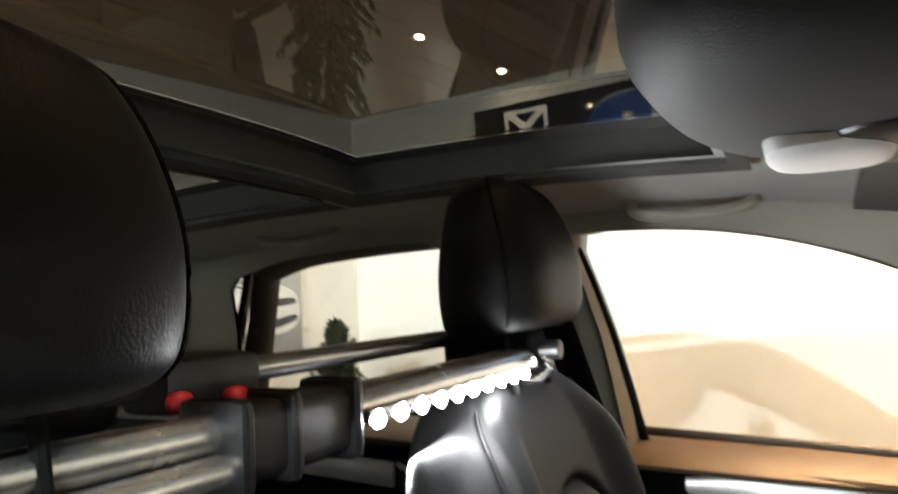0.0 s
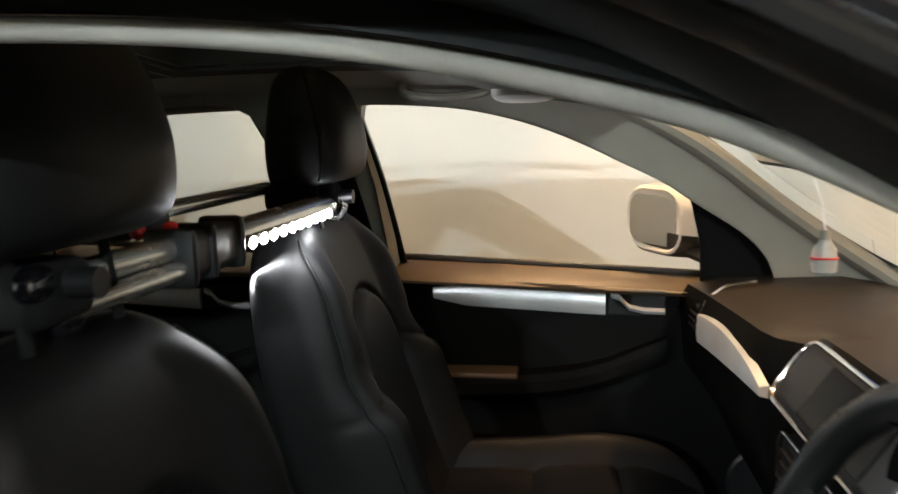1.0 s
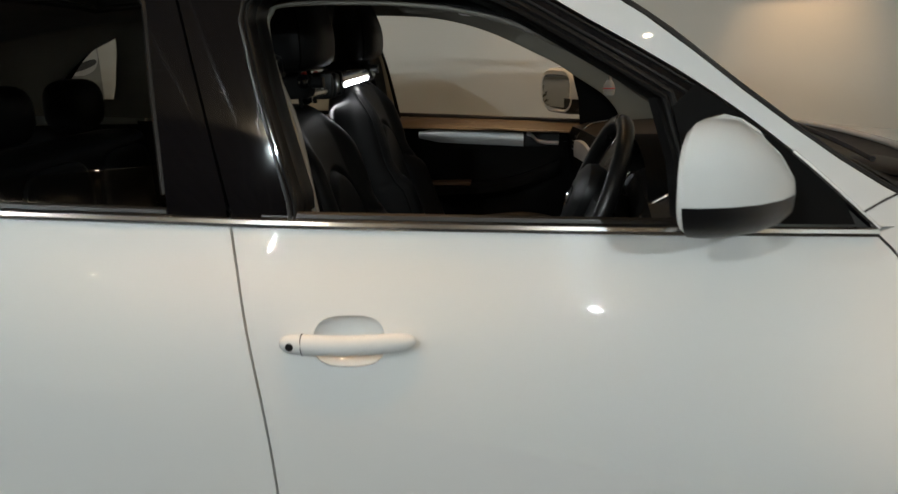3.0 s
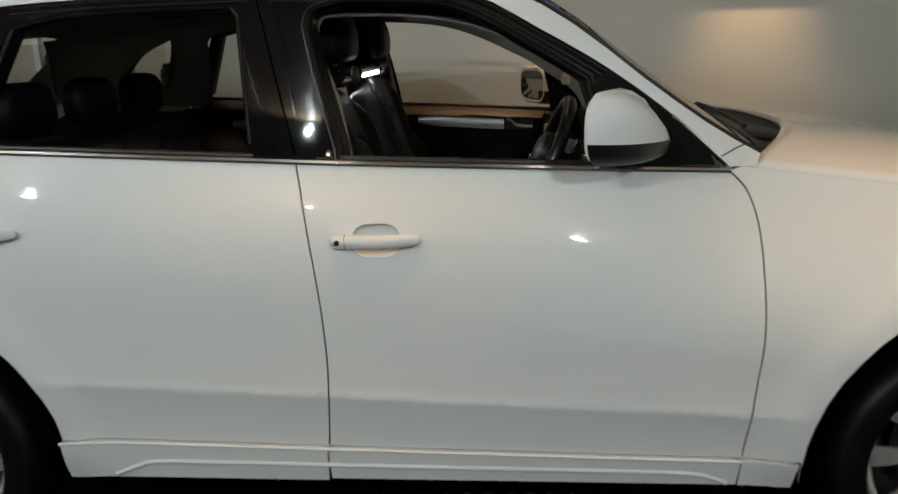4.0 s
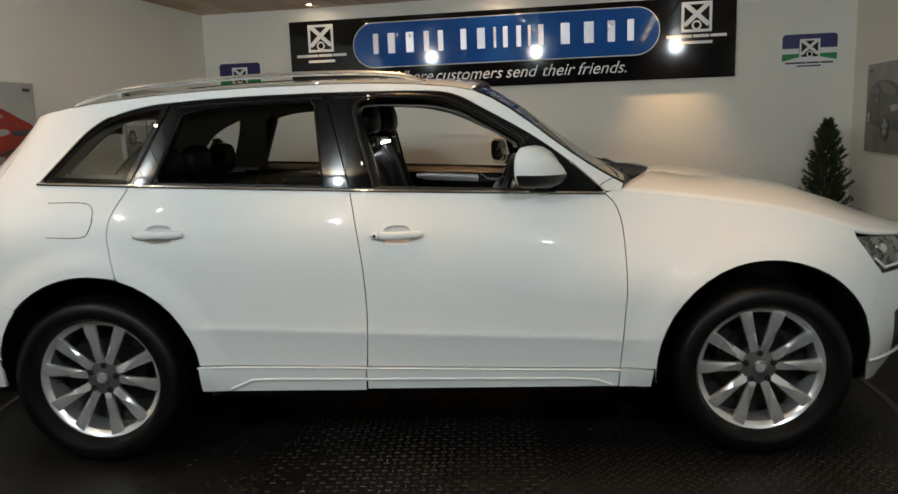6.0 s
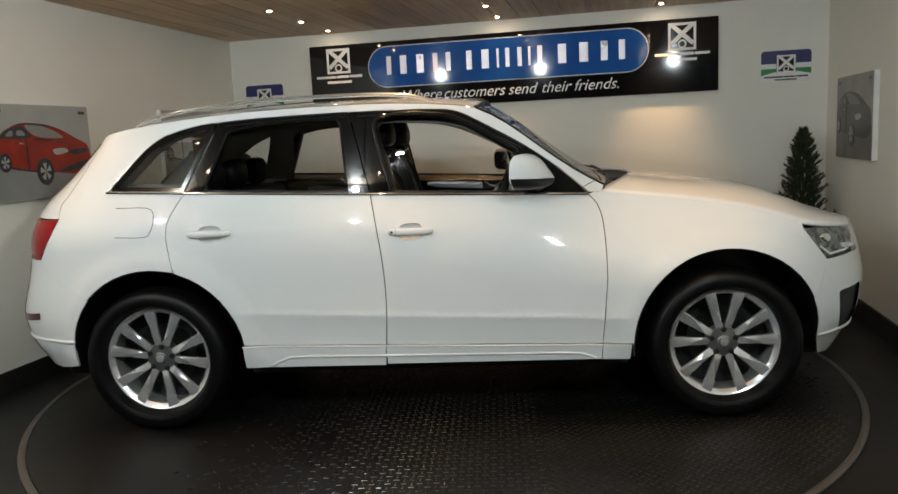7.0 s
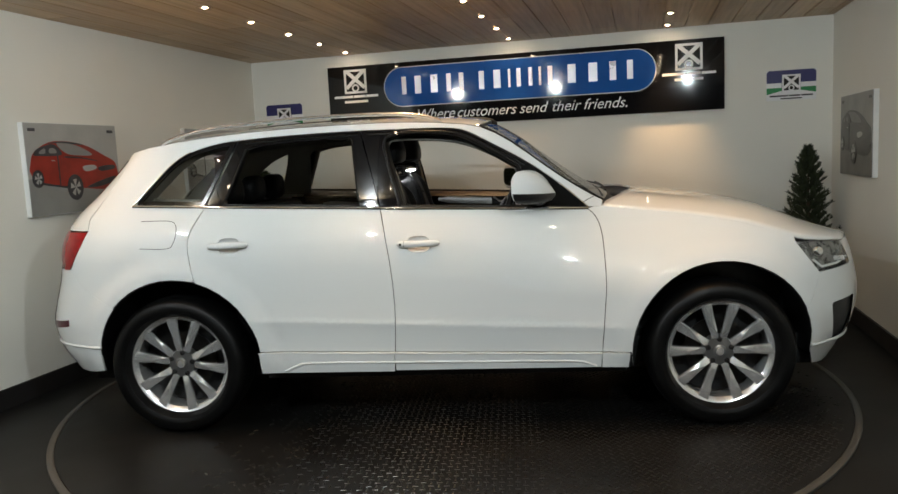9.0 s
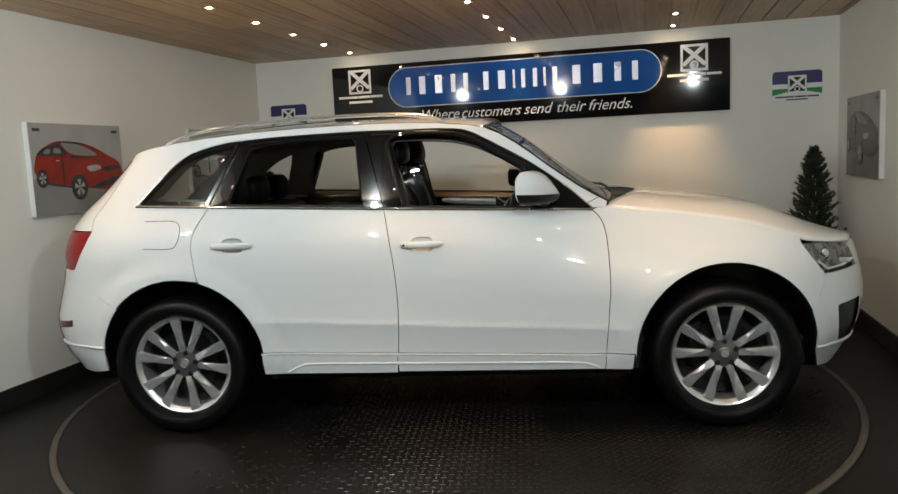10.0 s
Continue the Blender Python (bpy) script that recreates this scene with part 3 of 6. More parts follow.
def conifer(u, n, height, seed):
    """Potted conical conifer: trunk, limbs and some thousand small sprays."""
    rnd = random.Random(seed)
    t = thing("potted_conifer", "small dark green potted conifer in the corner", "plant", ROOM @ at(u, n, -0.012), "corner conifers")
    part("pot", lathe([(0.0, 0.0), (0.13, 0.0), (0.17, 0.30), (0.18, 0.30), (0.18, 0.33), (0.155, 0.33), (0.15, 0.28), (0.0, 0.28)], 28), "pot", t, "dark planter", True).rotation_euler = (radians(90), 0, 0)
    part("trunk", tube([(0, 0, 0.25), (0.01, 0, 0.6), (0, 0.01, height - 0.06)], [0.022, 0.015, 0.004], 8), "bark", t, "", True)
    verts, faces = [], []
    for i in range(320):
        f = (i + 0.5) / 320
        z = 0.34 + (height - 0.36) * f
        reach = (0.235 * (1 - f) ** 0.72 + 0.012) * rnd.uniform(0.55, 1.18)
        a = i * 2.39996 + rnd.uniform(-0.3, 0.3)
        rise = 0.30 * reach + 0.02
        for k in range(18):
            g = (k + 1) / 18
            if g < 0.3 and f < 0.8:
                continue
            c = Vector((math.cos(a) * reach * g, math.sin(a) * reach * g, z + rise * g * g))
            for s in range(5):
                d = Vector((math.cos(a) * .7 + rnd.uniform(-.8, .8), math.sin(a) * .7 + rnd.uniform(-.8, .8), rnd.uniform(0.4, 2.0))).normalized()
                q = d.cross(Vector((rnd.uniform(-1, 1), rnd.uniform(-1, 1), rnd.uniform(-1, 1)))).normalized()
                ln, wd, o = rnd.uniform(0.016, 0.042), rnd.uniform(0.0014, 0.0032), len(verts)
                verts += [c - q * wd, c + q * wd, c + d * ln * 0.6 + q * wd * 1.4, c + d * ln, c + d * ln * 0.6 - q * wd * 1.4]
                faces.append((o, o + 1, o + 2, o + 3, o + 4))
    tagged(mesh_object("crown", verts, faces, "leaf", t, False), "dark green needle sprays", "", "", "stuff")
    return t


conifer(2.47, 2.21, 1.35, 3)
conifer(-2.30, 2.0, 1.335, 8)


# ---------------------------------------------------------------- the car: its surfaces
# x forward, right side at -y, z up from the turntable; wheelbase 2.807 m
AXLE, HUB = 1.4035, 0.365
SEC_Z = (.20, .305, .36, .40, .46, .515, .537, .548, .556, .564, .585, .63, .70, .86, .95, 1.02, 1.08, 1.12, 1.15)
SEC_Y = (.86, .886, .897, .9030, .9105, .9200, .9248, .9280, .9293, .9284, .9262, .9260, .929, .937, .931, .915, .893, .878, .864)
SOFT_Y = (.86, .888, .897, .906, .914, .9190, .9208, .9220, .923, .9238, .9255, .9277, .931, .937, .931, .915, .893, .878, .864)
NOSE_Z, NOSE_X = (.2, .32, .45, .6, .75, .9, 1.0, 1.1), (2.12, 2.20, 2.272, 2.30, 2.275, 2.23, 2.17, 2.07)
TAIL_Z, TAIL_X = (.2, .32, .45, .58, .68, .85, 1.0, 1.15, 1.3, 1.40, 1.5), (2.16, 2.25, 2.345, 2.375, 2.345, 2.285, 2.258, 2.170, 1.998, 1.880, 1.775)
TOP_X = (-1.95, -1.65, -1.4, -1.1, -.7, -.3, 0, .15, .236, .389, .55, .709, .848, .95)
TOP_Z = (1.445, 1.50, 1.54, 1.568, 1.588, 1.592, 1.58, 1.565, 1.546, 1.463, 1.340, 1.226, 1.145, 1.10)
HOOD_X, HOOD_Z = (.80, .95, 1.2, 1.5, 1.70, 1.80, 1.95, 2.12), (1.118, 1.097, 1.067, 1.015, .955, .925, .905, .880)


def spline(x, xs, ys):
    """Monotone cubic through the given stations."""
    n = len(xs)
    if x <= xs[0]:
        return ys[0] + (x - xs[0]) * (ys[1] - ys[0]) / (xs[1] - xs[0])
    if x >= xs[-1]:
        return ys[-1] + (x - xs[-1]) * (ys[-1] - ys[-2]) / (xs[-1] - xs[-2])
    i = max(j for j in range(n - 1) if xs[j] <= x)

    def slope(j):
        a = (ys[j + 1] - ys[j]) / (xs[j + 1] - xs[j]) if j < n - 1 else None
        b = (ys[j] - ys[j - 1]) / (xs[j] - xs[j - 1]) if j > 0 else None
        if a is None or b is None:
            return b if a is None else a
        return 0 if a * b <= 0 else 2 * a * b / (a + b)
    h = xs[i + 1] - xs[i]
    t = (x - xs[i]) / h
    return (2 * t ** 3 - 3 * t * t + 1) * ys[i] + (t ** 3 - 2 * t * t + t) * h * slope(i) + (3 * t * t - 2 * t ** 3) * ys[i + 1] + (t ** 3 - t * t) * h * slope(i + 1)


def belt(x):
    return 1.143 - 0.046 * x


def sill(x):
    return 0.4095 - 0.0255 * x


def taper(x):
    """How far the waist draws in towards the screen pillars."""
    return .083 * max(0, min(x, .85) + .25) ** 1.4 * (1 - smooth(.90, 2.05, x))


def half(x, z):
    """Half the body's width at x, z: door section, flares, nose and tail rounding, cabin lean."""
    zs = z + 0.046 * x * smooth(.31, .55, z)
    if zs <= 1.143:
        c = smooth(-1.10, -.85, x) * (1 - smooth(.84, 1.02, x))
        w = (spline(zs, SEC_Z, SEC_Y) * c if c > 0 else 0) + (spline(zs, SEC_Z, SOFT_Y) * (1 - c) if c < 1 else 0)
    else:
        u = zs - 1.143
        w = 0.868 - 0.25 * u - 0.12 * u * u
    if x > -.25:
        w -= taper(x) * smooth(.70, 1.12, zs)
    if x < -.9:
        w -= .05 * smooth(.9, 2.0, -x) * smooth(.95, 1.4, z)
    if z < 1:
        for hx in (AXLE, -AXLE):
            r = math.hypot(x - hx, z - .385)
            w += .017 * (1 - smooth(.47, .575, r)) * smooth(.25, .4, z)
    if x > 1.2:
        t = min(1, (x - 1.2) / (spline(z, NOSE_Z, NOSE_X) - 1.2))
        w *= max(0, 1 - t ** 3.6) ** (1 / 2.2)
    if x < -1.45:
        t = min(1, (-x - 1.45) / (spline(z, TAIL_Z, TAIL_X) - 1.45))
        w *= max(0, 1 - t ** 3.4) ** (1 / 2.4)
    return w


def half_smooth_normal(x, z, surf):
    e = 0.004
    return (-(surf(x + e, z) - surf(x - e, z)) / (2 * e), 1.0, -(surf(x, z + e) - surf(x, z - e)) / (2 * e))


def dense(points, step=0.03):
    """Adds points along straight runs."""
    out, n = [], len(points)
    for i in range(n):
        a, b = points[i], points[(i + 1) % n]
        k = max(1, int(math.hypot(b[0] - a[0], b[1] - a[1]) / step))
        out += [(a[0] + (b[0] - a[0]) * j / k, a[1] + (b[1] - a[1]) * j / k) for j in range(k)]
    return out


def curve2(points, steps=6):
    return [(p.x, p.y) for p in catmull([Vector((x, z, 0)) for x, z in points], steps)]


def area(p):
    return sum(p[i - 1][0] * p[i][1] - p[i][0] * p[i - 1][1] for i in range(len(p))) / 2


def inset(points, d):
    """The closed outline moved inwards by d."""
    p = points if area(points) > 0 else points[::-1]
    out, n = [], len(p)
    for i in range(n):
        a, b, c = Vector(p[i - 1]), Vector(p[i]), Vector(p[(i + 1) % n])
        t1, t2 = (b - a), (c - b)
        if t1.length < 1e-7 or t2.length < 1e-7:
            out.append(tuple(b))
            continue
        t1.normalize(), t2.normalize()
        m = Vector((-t1.y - t2.y, t1.x + t2.x))
        k = max(0.35, (1 + t1.dot(t2)) / 2) ** 0.5
        m.normalize()
        out.append(tuple(b + m * (d / k)))
    return out


def inside(x, z, poly):
    hit, n = False, len(poly)
    for i in range(n):
        (x1, z1), (x2, z2) = poly[i - 1], poly[i]
        if (z1 > z) != (z2 > z) and x < (x2 - x1) * (z - z1) / (z2 - z1) + x1:
            hit = not hit
    return hit


def skin(name, outline, mat, parent, side=-1, holes=(), off=0.0, depth=0.016, gap=0.0022, step=0.045, surf=half, label=""):
    """A pressed panel: an outline in x, z laid on the body surface, with turned-in edges."""
    from mathutils.geometry import delaunay_2d_cdt
    loops = [dense(inset(outline, gap), 0.028)] + [dense(inset(h, -gap), 0.02) for h in holes]
    pts, edges = [], []
    for lp in loops:
        k = len(pts)
        pts += lp
        edges += [(k + i, k + (i + 1) % len(lp)) for i in range(len(lp))]
    xs, zs = [p[0] for p in loops[0]], [p[1] for p in loops[0]]
    z, row = min(zs) + step / 2, 0
    while z < max(zs):
        x = min(xs) + (step / 2 if row % 2 else 0)
        while x < max(xs):
            if inside(x, z, loops[0]) and not any(inside(x, z, h) for h in loops[1:]) and min((x - p[0]) ** 2 + (z - p[1]) ** 2 for p in pts[:sum(map(len, loops))]) > (step * .45) ** 2:
                pts.append((x, z))
            x += step
        z += step * .8
        row += 1
    if min(zs) < .5 and max(zs) > .7 and step < .06:
        for dz in (.060, .040, .026, .018, .012, .006, 0, -.008, -.026):
            for k in range(int((max(xs) - min(xs)) / .04)):
                x = min(xs) + .02 + .04 * k
                zc = .545 - .046 * x + dz
                if inside(x, zc, loops[0]) and min((x - p[0]) ** 2 + (zc - p[1]) ** 2 for p in pts[:sum(map(len, loops))]) > .012 ** 2:
                    pts = [p for p in pts[:sum(map(len, loops))]] + [p for p in pts[sum(map(len, loops)):] if (x - p[0]) ** 2 + (zc - p[1]) ** 2 > .00002] + [(x, zc)]
    v2, _, f2, *_ = delaunay_2d_cdt([Vector(p) for p in pts], edges, [], 0, 1e-6)
    tris = []
    for f in f2:
        cx, cz = sum(v2[i].x for i in f) / 3, sum(v2[i].y for i in f) / 3
        if inside(cx, cz, loops[0]) and not any(inside(cx, cz, h) for h in loops[1:]):
            a, b, c = (v2[i] for i in f)
            up = (b - a).cross(c - a) > 0
            tris.append(tuple(f) if up == (side < 0) else tuple(f)[::-1])
    verts = [(p.x, side * (surf(p.x, p.y) + off), p.y) for p in v2]
    normals = []
    for p in v2:
        nx, ny, nz = half_smooth_normal(p.x, p.y, surf)
        normals.append(Vector((nx, side * ny, nz)).normalized())
    for lp in loops:
        lp_pos = area(lp) > 0
        k, n = len(verts), len(lp)
        for i, (x, zz) in enumerate(lp):
            y = surf(x, zz) + off
            a, b = lp[i - 1], lp[(i + 1) % n]
            t = Vector((b[0] - a[0], b[1] - a[1])).normalized()
            nn = Vector((t.y, 0, -t.x)) * (1 if lp_pos else -1) * (1 if lp is loops[0] else -1)
            verts += [(x, side * y, zz), (x, side * (y - depth), zz)]
            normals += [nn, nn]
        for i in range(n):
            a, b = k + 2 * i, k + 2 * ((i + 1) % n)
            q = (a, b, b + 1, a + 1)
            tris.append(q if (side > 0) == lp_pos else q[::-1])
    return mesh_object(name, verts, tris, mat, parent, True, label, normals)


def surface(name, fn, nu, nv, mat, parent, skip=None, label="", thick=0.0):
    """A grid skin from fn(u, v), u and v in 0..1; skip(u, v) leaves openings."""
    verts = [fn(i / nu, j / nv) for i in range(nu + 1) for j in range(nv + 1)]
    faces = []
    for i in range(nu):
        for j in range(nv):
            if skip and skip((i + .5) / nu, (j + .5) / nv):
                continue
            a = i * (nv + 1) + j
            faces.append((a, a + nv + 1, a + nv + 2, a + 1))
    ob = mesh_object(name, verts, faces, mat, parent, True, label)
    if thick:
        md = ob.modifiers.new("thickness", "SOLIDIFY")
        md.thickness = thick
    return ob


def ribbon(name, loop, profile, mat, parent, side, keep, label="", slim_by=.55):
    """A moulding round the part of an outline that keep(x, z) picks: profile of (inwards, depth) steps."""
    loop = loop if area(loop) > 0 else loop[::-1]
    picked = [keep(x, z) for x, z in loop]
    start = next(i for i in range(len(loop)) if picked[i] and not picked[i - 1])
    order = [(start + k) % len(loop) for k in range(sum(picked))]
    full, slim = [inset(loop, d) for d, _ in profile], [inset(loop, d * slim_by) for d, _ in profile]
    rings = [[tuple(Vector(b).lerp(Vector(a), smooth(.10, .22, -a[0]))) for a, b in zip(ra, rb)] for ra, rb in zip(full, slim)]
    cols = [[(rings[k][i][0], side * (half(*rings[k][i]) - profile[k][1]), rings[k][i][1]) for k in range(len(profile))] for i in order]
    return part(name, loft(cols, False, False), mat, parent, label, True)


def arc(cx, cz, r, a0, a1, n=22):
    return [(cx + r * math.cos(radians(a0 + (a1 - a0) * k / n)), cz + r * math.sin(radians(a0 + (a1 - a0) * k / n))) for k in range(n + 1)]


# shut lines and outlines in side view
DOOR_FRONT = curve2([(.766, 1.107), (.806, 1.062), (.827, .998), (.834, .904), (.836, .73), (.829, .626), (.815, .44), (.803, .306)])
DOOR_MID = curve2([(-.286, 1.156), (-.265, 1.041), (-.240, .87), (-.230, .70), (-.232, .55), (-.248, .306)])
DOOR_REAR = curve2([(-1.205, 1.198), (-1.270, 1.09), (-1.289, 1.02), (-1.287, .95), (-1.262, .818)])
DLO_TOP = curve2([(-1.60, 1.217), (-1.489, 1.335), (-1.392, 1.427), (-1.291, 1.485), (-1.147, 1.522), (-1.0, 1.536), (-.782, 1.547), (-.46, 1.554), (-.2, 1.553), (.045, 1.549), (.16, 1.528), (.302, 1.452), (.468, 1.355), (.626, 1.241), (.77, 1.114)], 5)
ARCH = 0.447
NEAR_REAR = [(-.176, belt(-.176) + .008), (-.206, 1.26), (-.236, 1.363), (-.262, 1.470)]
FRONT_HOLE = curve2([(-.236, belt(-.236) + .008), (-.268, 1.35), (-.303, 1.49)], 4) + curve2([(-.295, 1.525), (-.20, 1.532), (0, 1.526), (.13, 1.500), (.29, 1.413), (.42, 1.334)], 5) + [(.452, 1.22), (.466, belt(.466) + .008)]
DOOR_SEAL = [(-.166, 1.13), (-.203, 1.29), (-.238, 1.379), (-.256, 1.455), (-.250, 1.484), (-.224, 1.498), (-.08, 1.498), (.03, 1.489), (.117, 1.472), (.19, 1.449), (.296, 1.397), (.39, 1.346), (.50, 1.270), (.62, 1.185), (.70, 1.125)]
NEAR_HOLE = curve2(NEAR_REAR, 4) + curve2([(-.258, 1.495), (-.240, 1.513), (-.205, 1.522)], 3) + [q for q in FRONT_HOLE if q[0] > -.18 and not (q[0] < 0 and q[1] < 1.5)]
REAR_HOLE = [(-1.115, belt(-1.115) + .008)] + curve2([(-1.0, 1.485), (-.90, 1.508), (-.782, 1.518), (-.62, 1.524), (-.448, 1.526)], 4) + [(-.430, 1.503), (-.393, belt(-.393) + .008)]

QUARTER_IN = curve2([(-1.50, 1.255), (-1.455, 1.315), (-1.33, 1.412), (-1.205, 1.468)], 4) + [(-1.215, 1.42), (-1.254, 1.30), (-1.275, 1.25)]
LOWERED_GLASS = [(-1.085, belt(-1.085) - .01), (-1.08, 1.184)] + curve2([(-.975, 1.196), (-.787, 1.215), (-.606, 1.231), (-.474, 1.240), (-.386, 1.244)], 4) + [(-.378, 1.236), (-.372, belt(-.372) - .01)]


def mark(points, fn):
    return [q for q in points if fn(*q)]


def car_side(car, side):
    """Everything of one flank: panels, glass, trim, door furniture and linings."""
    arch_r = arc(-1.393, .385, ARCH, 170, -10)
    arch_f = arc(1.405, .385, ARCH, 190, 10)
    # flank pressing with rear quarter, roof rail and screen pillar
    back = curve2([(-1.655, 1.494), (-1.735, 1.36), (-1.838, 1.194), (-1.862, 1.162), (-1.858, 1.095)], 5)
    side_out = DOOR_REAR[::-1] + [(-1.35, 1.205)] + DLO_TOP + [(.835, 1.113)]
    side_out += [(x, spline(x, TOP_X, TOP_Z)) for x in (.848, .78, .709, .63, .55, .47, .389, .31, .236, .15, 0, -.15, -.3, -.5, -.7, -.9, -1.1, -1.25, -1.4, -1.55, -1.65)] + back
    side_out += [(-1.90, 1.02), (-1.992, .887), (-1.92, .80), (-1.722, .690)] + mark(arch_r, lambda x, z: z > .69 and x < -1.262)
    flank = skin("flank_panel", side_out, "paint", car, side, label="white rear quarter and roof side panel")
    fuel = curve2([(-1.545, 1.139), (-1.40, 1.136), (-1.358, 1.115), (-1.352, 1.07), (-1.365, 1.025), (-1.40, .996), (-1.545, 1.0)], 4)
    if side < 0:
        rim = [(x, side * (half(x, z) + .0006), z) for x, z in fuel]
        part("filler_flap_seam", tube(rim, 0.0016, 6), "gap", flank, "thin seam of the fuel flap")
    # doors
    hx = {"f": -.092, "r": -1.072}

    def pw(v):
        return math.copysign(abs(v) ** .68, v)

    def dish(x0, z0):
        return [(x0 + .055 * pw(math.cos(a)), z0 - .004 + .0385 * pw(math.sin(a))) for a in [k * math.pi / 14 for k in range(28)]]
    fd = skin("front_door", DOOR_FRONT[:-6] + [(.813, sill(.813)), (-.243, sill(-.243))] + DOOR_MID[::-1][6:], "paint", car, side, [dish(hx["f"], .975)], label="white front door with the window open")
    rear_door_out = DOOR_MID[:-6] + [(-.243, sill(-.243)), (-.952, sill(-.952))] + mark(arch_r[::-1], lambda x, z: x > -1.262 and z > .435) + DOOR_REAR[::-1]
    rd = skin("rear_door", rear_door_out, "paint", car, side, [dish(hx["r"], 1.002)], label="white rear door with tinted glass")
    for door, x0, z0 in ((fd, hx["f"], .975), (rd, hx["r"], 1.002)):
        rings = []
        for k in range(7):
            a = k / 6 * math.pi / 2
            rings.append([(x0 + .0575 * math.cos(a) * pw(math.cos(t)), side * (half(x0, z0) + (half(x0 + .0575 * pw(math.cos(t)), z0 - .004 + .041 * pw(math.sin(t))) - half(x0, z0)) * math.cos(a) - .028 * math.sin(a)), z0 - .004 + .041 * math.cos(a) * pw(math.sin(t))) for t in [j * math.pi / 16 for j in range(32)]])
        part("handle_recess", loft(rings, False), "paint", door, "", True)
        grip = []
        for k in range(21):
            g = (1 - math.cos(math.pi * k / 20)) / 2
            x = x0 - .108 + .216 * g
            lift = .022 + .012 * math.sin(math.pi * g)
            r = .0165 * (1 - (2 * g - 1) ** 8) ** .5 * (1.0 - .12 * g) + .001
            grip.append([(x, side * (half(x, z0) + lift - .008 + r * .75 * math.cos(a)), z0 + r * math.sin(a)) for a in [j * math.pi / 8 for j in range(16)]])
        h = part("door_handle", loft(grip), "paint", door, "white grip handle", True)
        if side < 0 and door is fd:
            part("key_cap_seam", tube([(x0 - .070, side * (half(x0 - .07, z0) + .0195 + .0128 * math.cos(a)), z0 + .0168 * math.sin(a)) for a in [j * math.pi / 8 for j in range(-6, 7)]], .0012, 5), "gap", h)
            lock = lathe([(0.0, -.002), (.0065, -.002), (.0065, .004)], 14)
            part("key_lock", lock, "plastic", h, "dark key lock", True).location = (x0 - .088, side * (half(x0 - .088, z0) + .0285), z0)
    # lower door strips and sill
    for door, xa, xb in ((fd, -.245, .806), (rd, -.955, -.250)):
        za, zb = sill(xa) - .001, sill(xb) - .001
        skin("sill_strip", [(xb, .3075), (xb + .004, zb), (xa - .002, za), (xa, .314)], "paint", door, side, off=.010, depth=.03, gap=.002, label="white lower door strip")
        run = [xa - .004 + (xb - xa + .008) * k / 12 for k in range(13)]
        part("sill_edge", tube([(x, side * (half(x, sill(x)) + .0085), sill(x) - .0065) for x in run], .0048, 8), "paint", door, "white rounded sill edge", True)
    skin("rear_sill_end", [(.806, .306), (.941, .304), (.948, .386), (.810, .389)], "paint", car, side, off=.010, depth=.03, gap=.002)
    part("sill_swage", tube([(x, side * (half(x, z) + .008), z) for x, z in curve2([(-.83, .322), (-.76, .352), (-.68, .366), (-.24, .360), (.30, .352), (.66, .345), (.74, .330), (.78, .314)], 6)], .0075, 8), "paint", car, "", True)
    part("sill_underside", slab(-.95, .94, min(side * .82, side * .62), max(side * .82, side * .62), .265, .306), "gap", car)
    # front wing
    wing = DOOR_FRONT[:-6][::-1] + [(.80, 1.118)] + [(x, spline(x, HOOD_X, HOOD_Z)) for x in (.87, .95, 1.08, 1.2, 1.35, 1.5, 1.64, 1.757)] + [(1.765, .905), (1.825, .825), (1.885, .750), (1.86, .68), (1.811, .575)]
    wing += mark(arch_f[::-1], lambda x, z: z > .575 or x < 1.3) + [(.951, .387), (.8105, .390)]
    skin("front_wing", wing, "paint", car, side, label="white front wing")
    # front bumper flank, intake, headlamp
    nose = [(spline(z, NOSE_Z, NOSE_X) - .13, z) for z in (.27, .34, .42, .5, .58, .66, .72, .765)]
    bump = [(1.886, .268), (1.96, .256)] + nose + [(2.0, .757), (1.885, .749), (1.862, .68), (1.811, .574)] + mark(arch_f, lambda x, z: z < .574 and x > 1.4)[:] + [(1.850, .36)]
    hole = [(1.958, .578), (1.964, .589), (1.978, .593), (2.125, .606), (2.125, .400), (2.05, .376), (2.005, .380), (1.990, .386), (1.984, .400)]
    skin("front_bumper", bump, "paint", car, side, [hole], gap=-.0022, label="white front bumper corner")
    skin("side_intake", inset(hole, -.012), "plastic", car, side, off=-.02, depth=.02, label="black side intake")
    lamp = curve2([(1.766, .903), (1.88, .905), (2.0, .902), (2.055, .885)], 4) + [(2.085, .79), (2.0, .766), (1.888, .753), (1.828, .825)]
    hl = skin("headlamp", lamp, "lampdark", car, side, off=-.028, depth=.02, label="grey headlamp with clear lens")
    skin("lens", lamp, "pane", hl, side, off=.0005, depth=.004)
    part("projector", blob(1.880, side * (half(1.88, .850) - .020), .850, .030, .02, .026, 2, 16, 8), "chrome", hl, "", True)
    part("reflector_bar", slab(1.95, 2.04, *sorted((side * (half(2.0, .83) - .026), side * (half(2.0, .83) - .012))), .79, .815, .004), "alloy", hl)
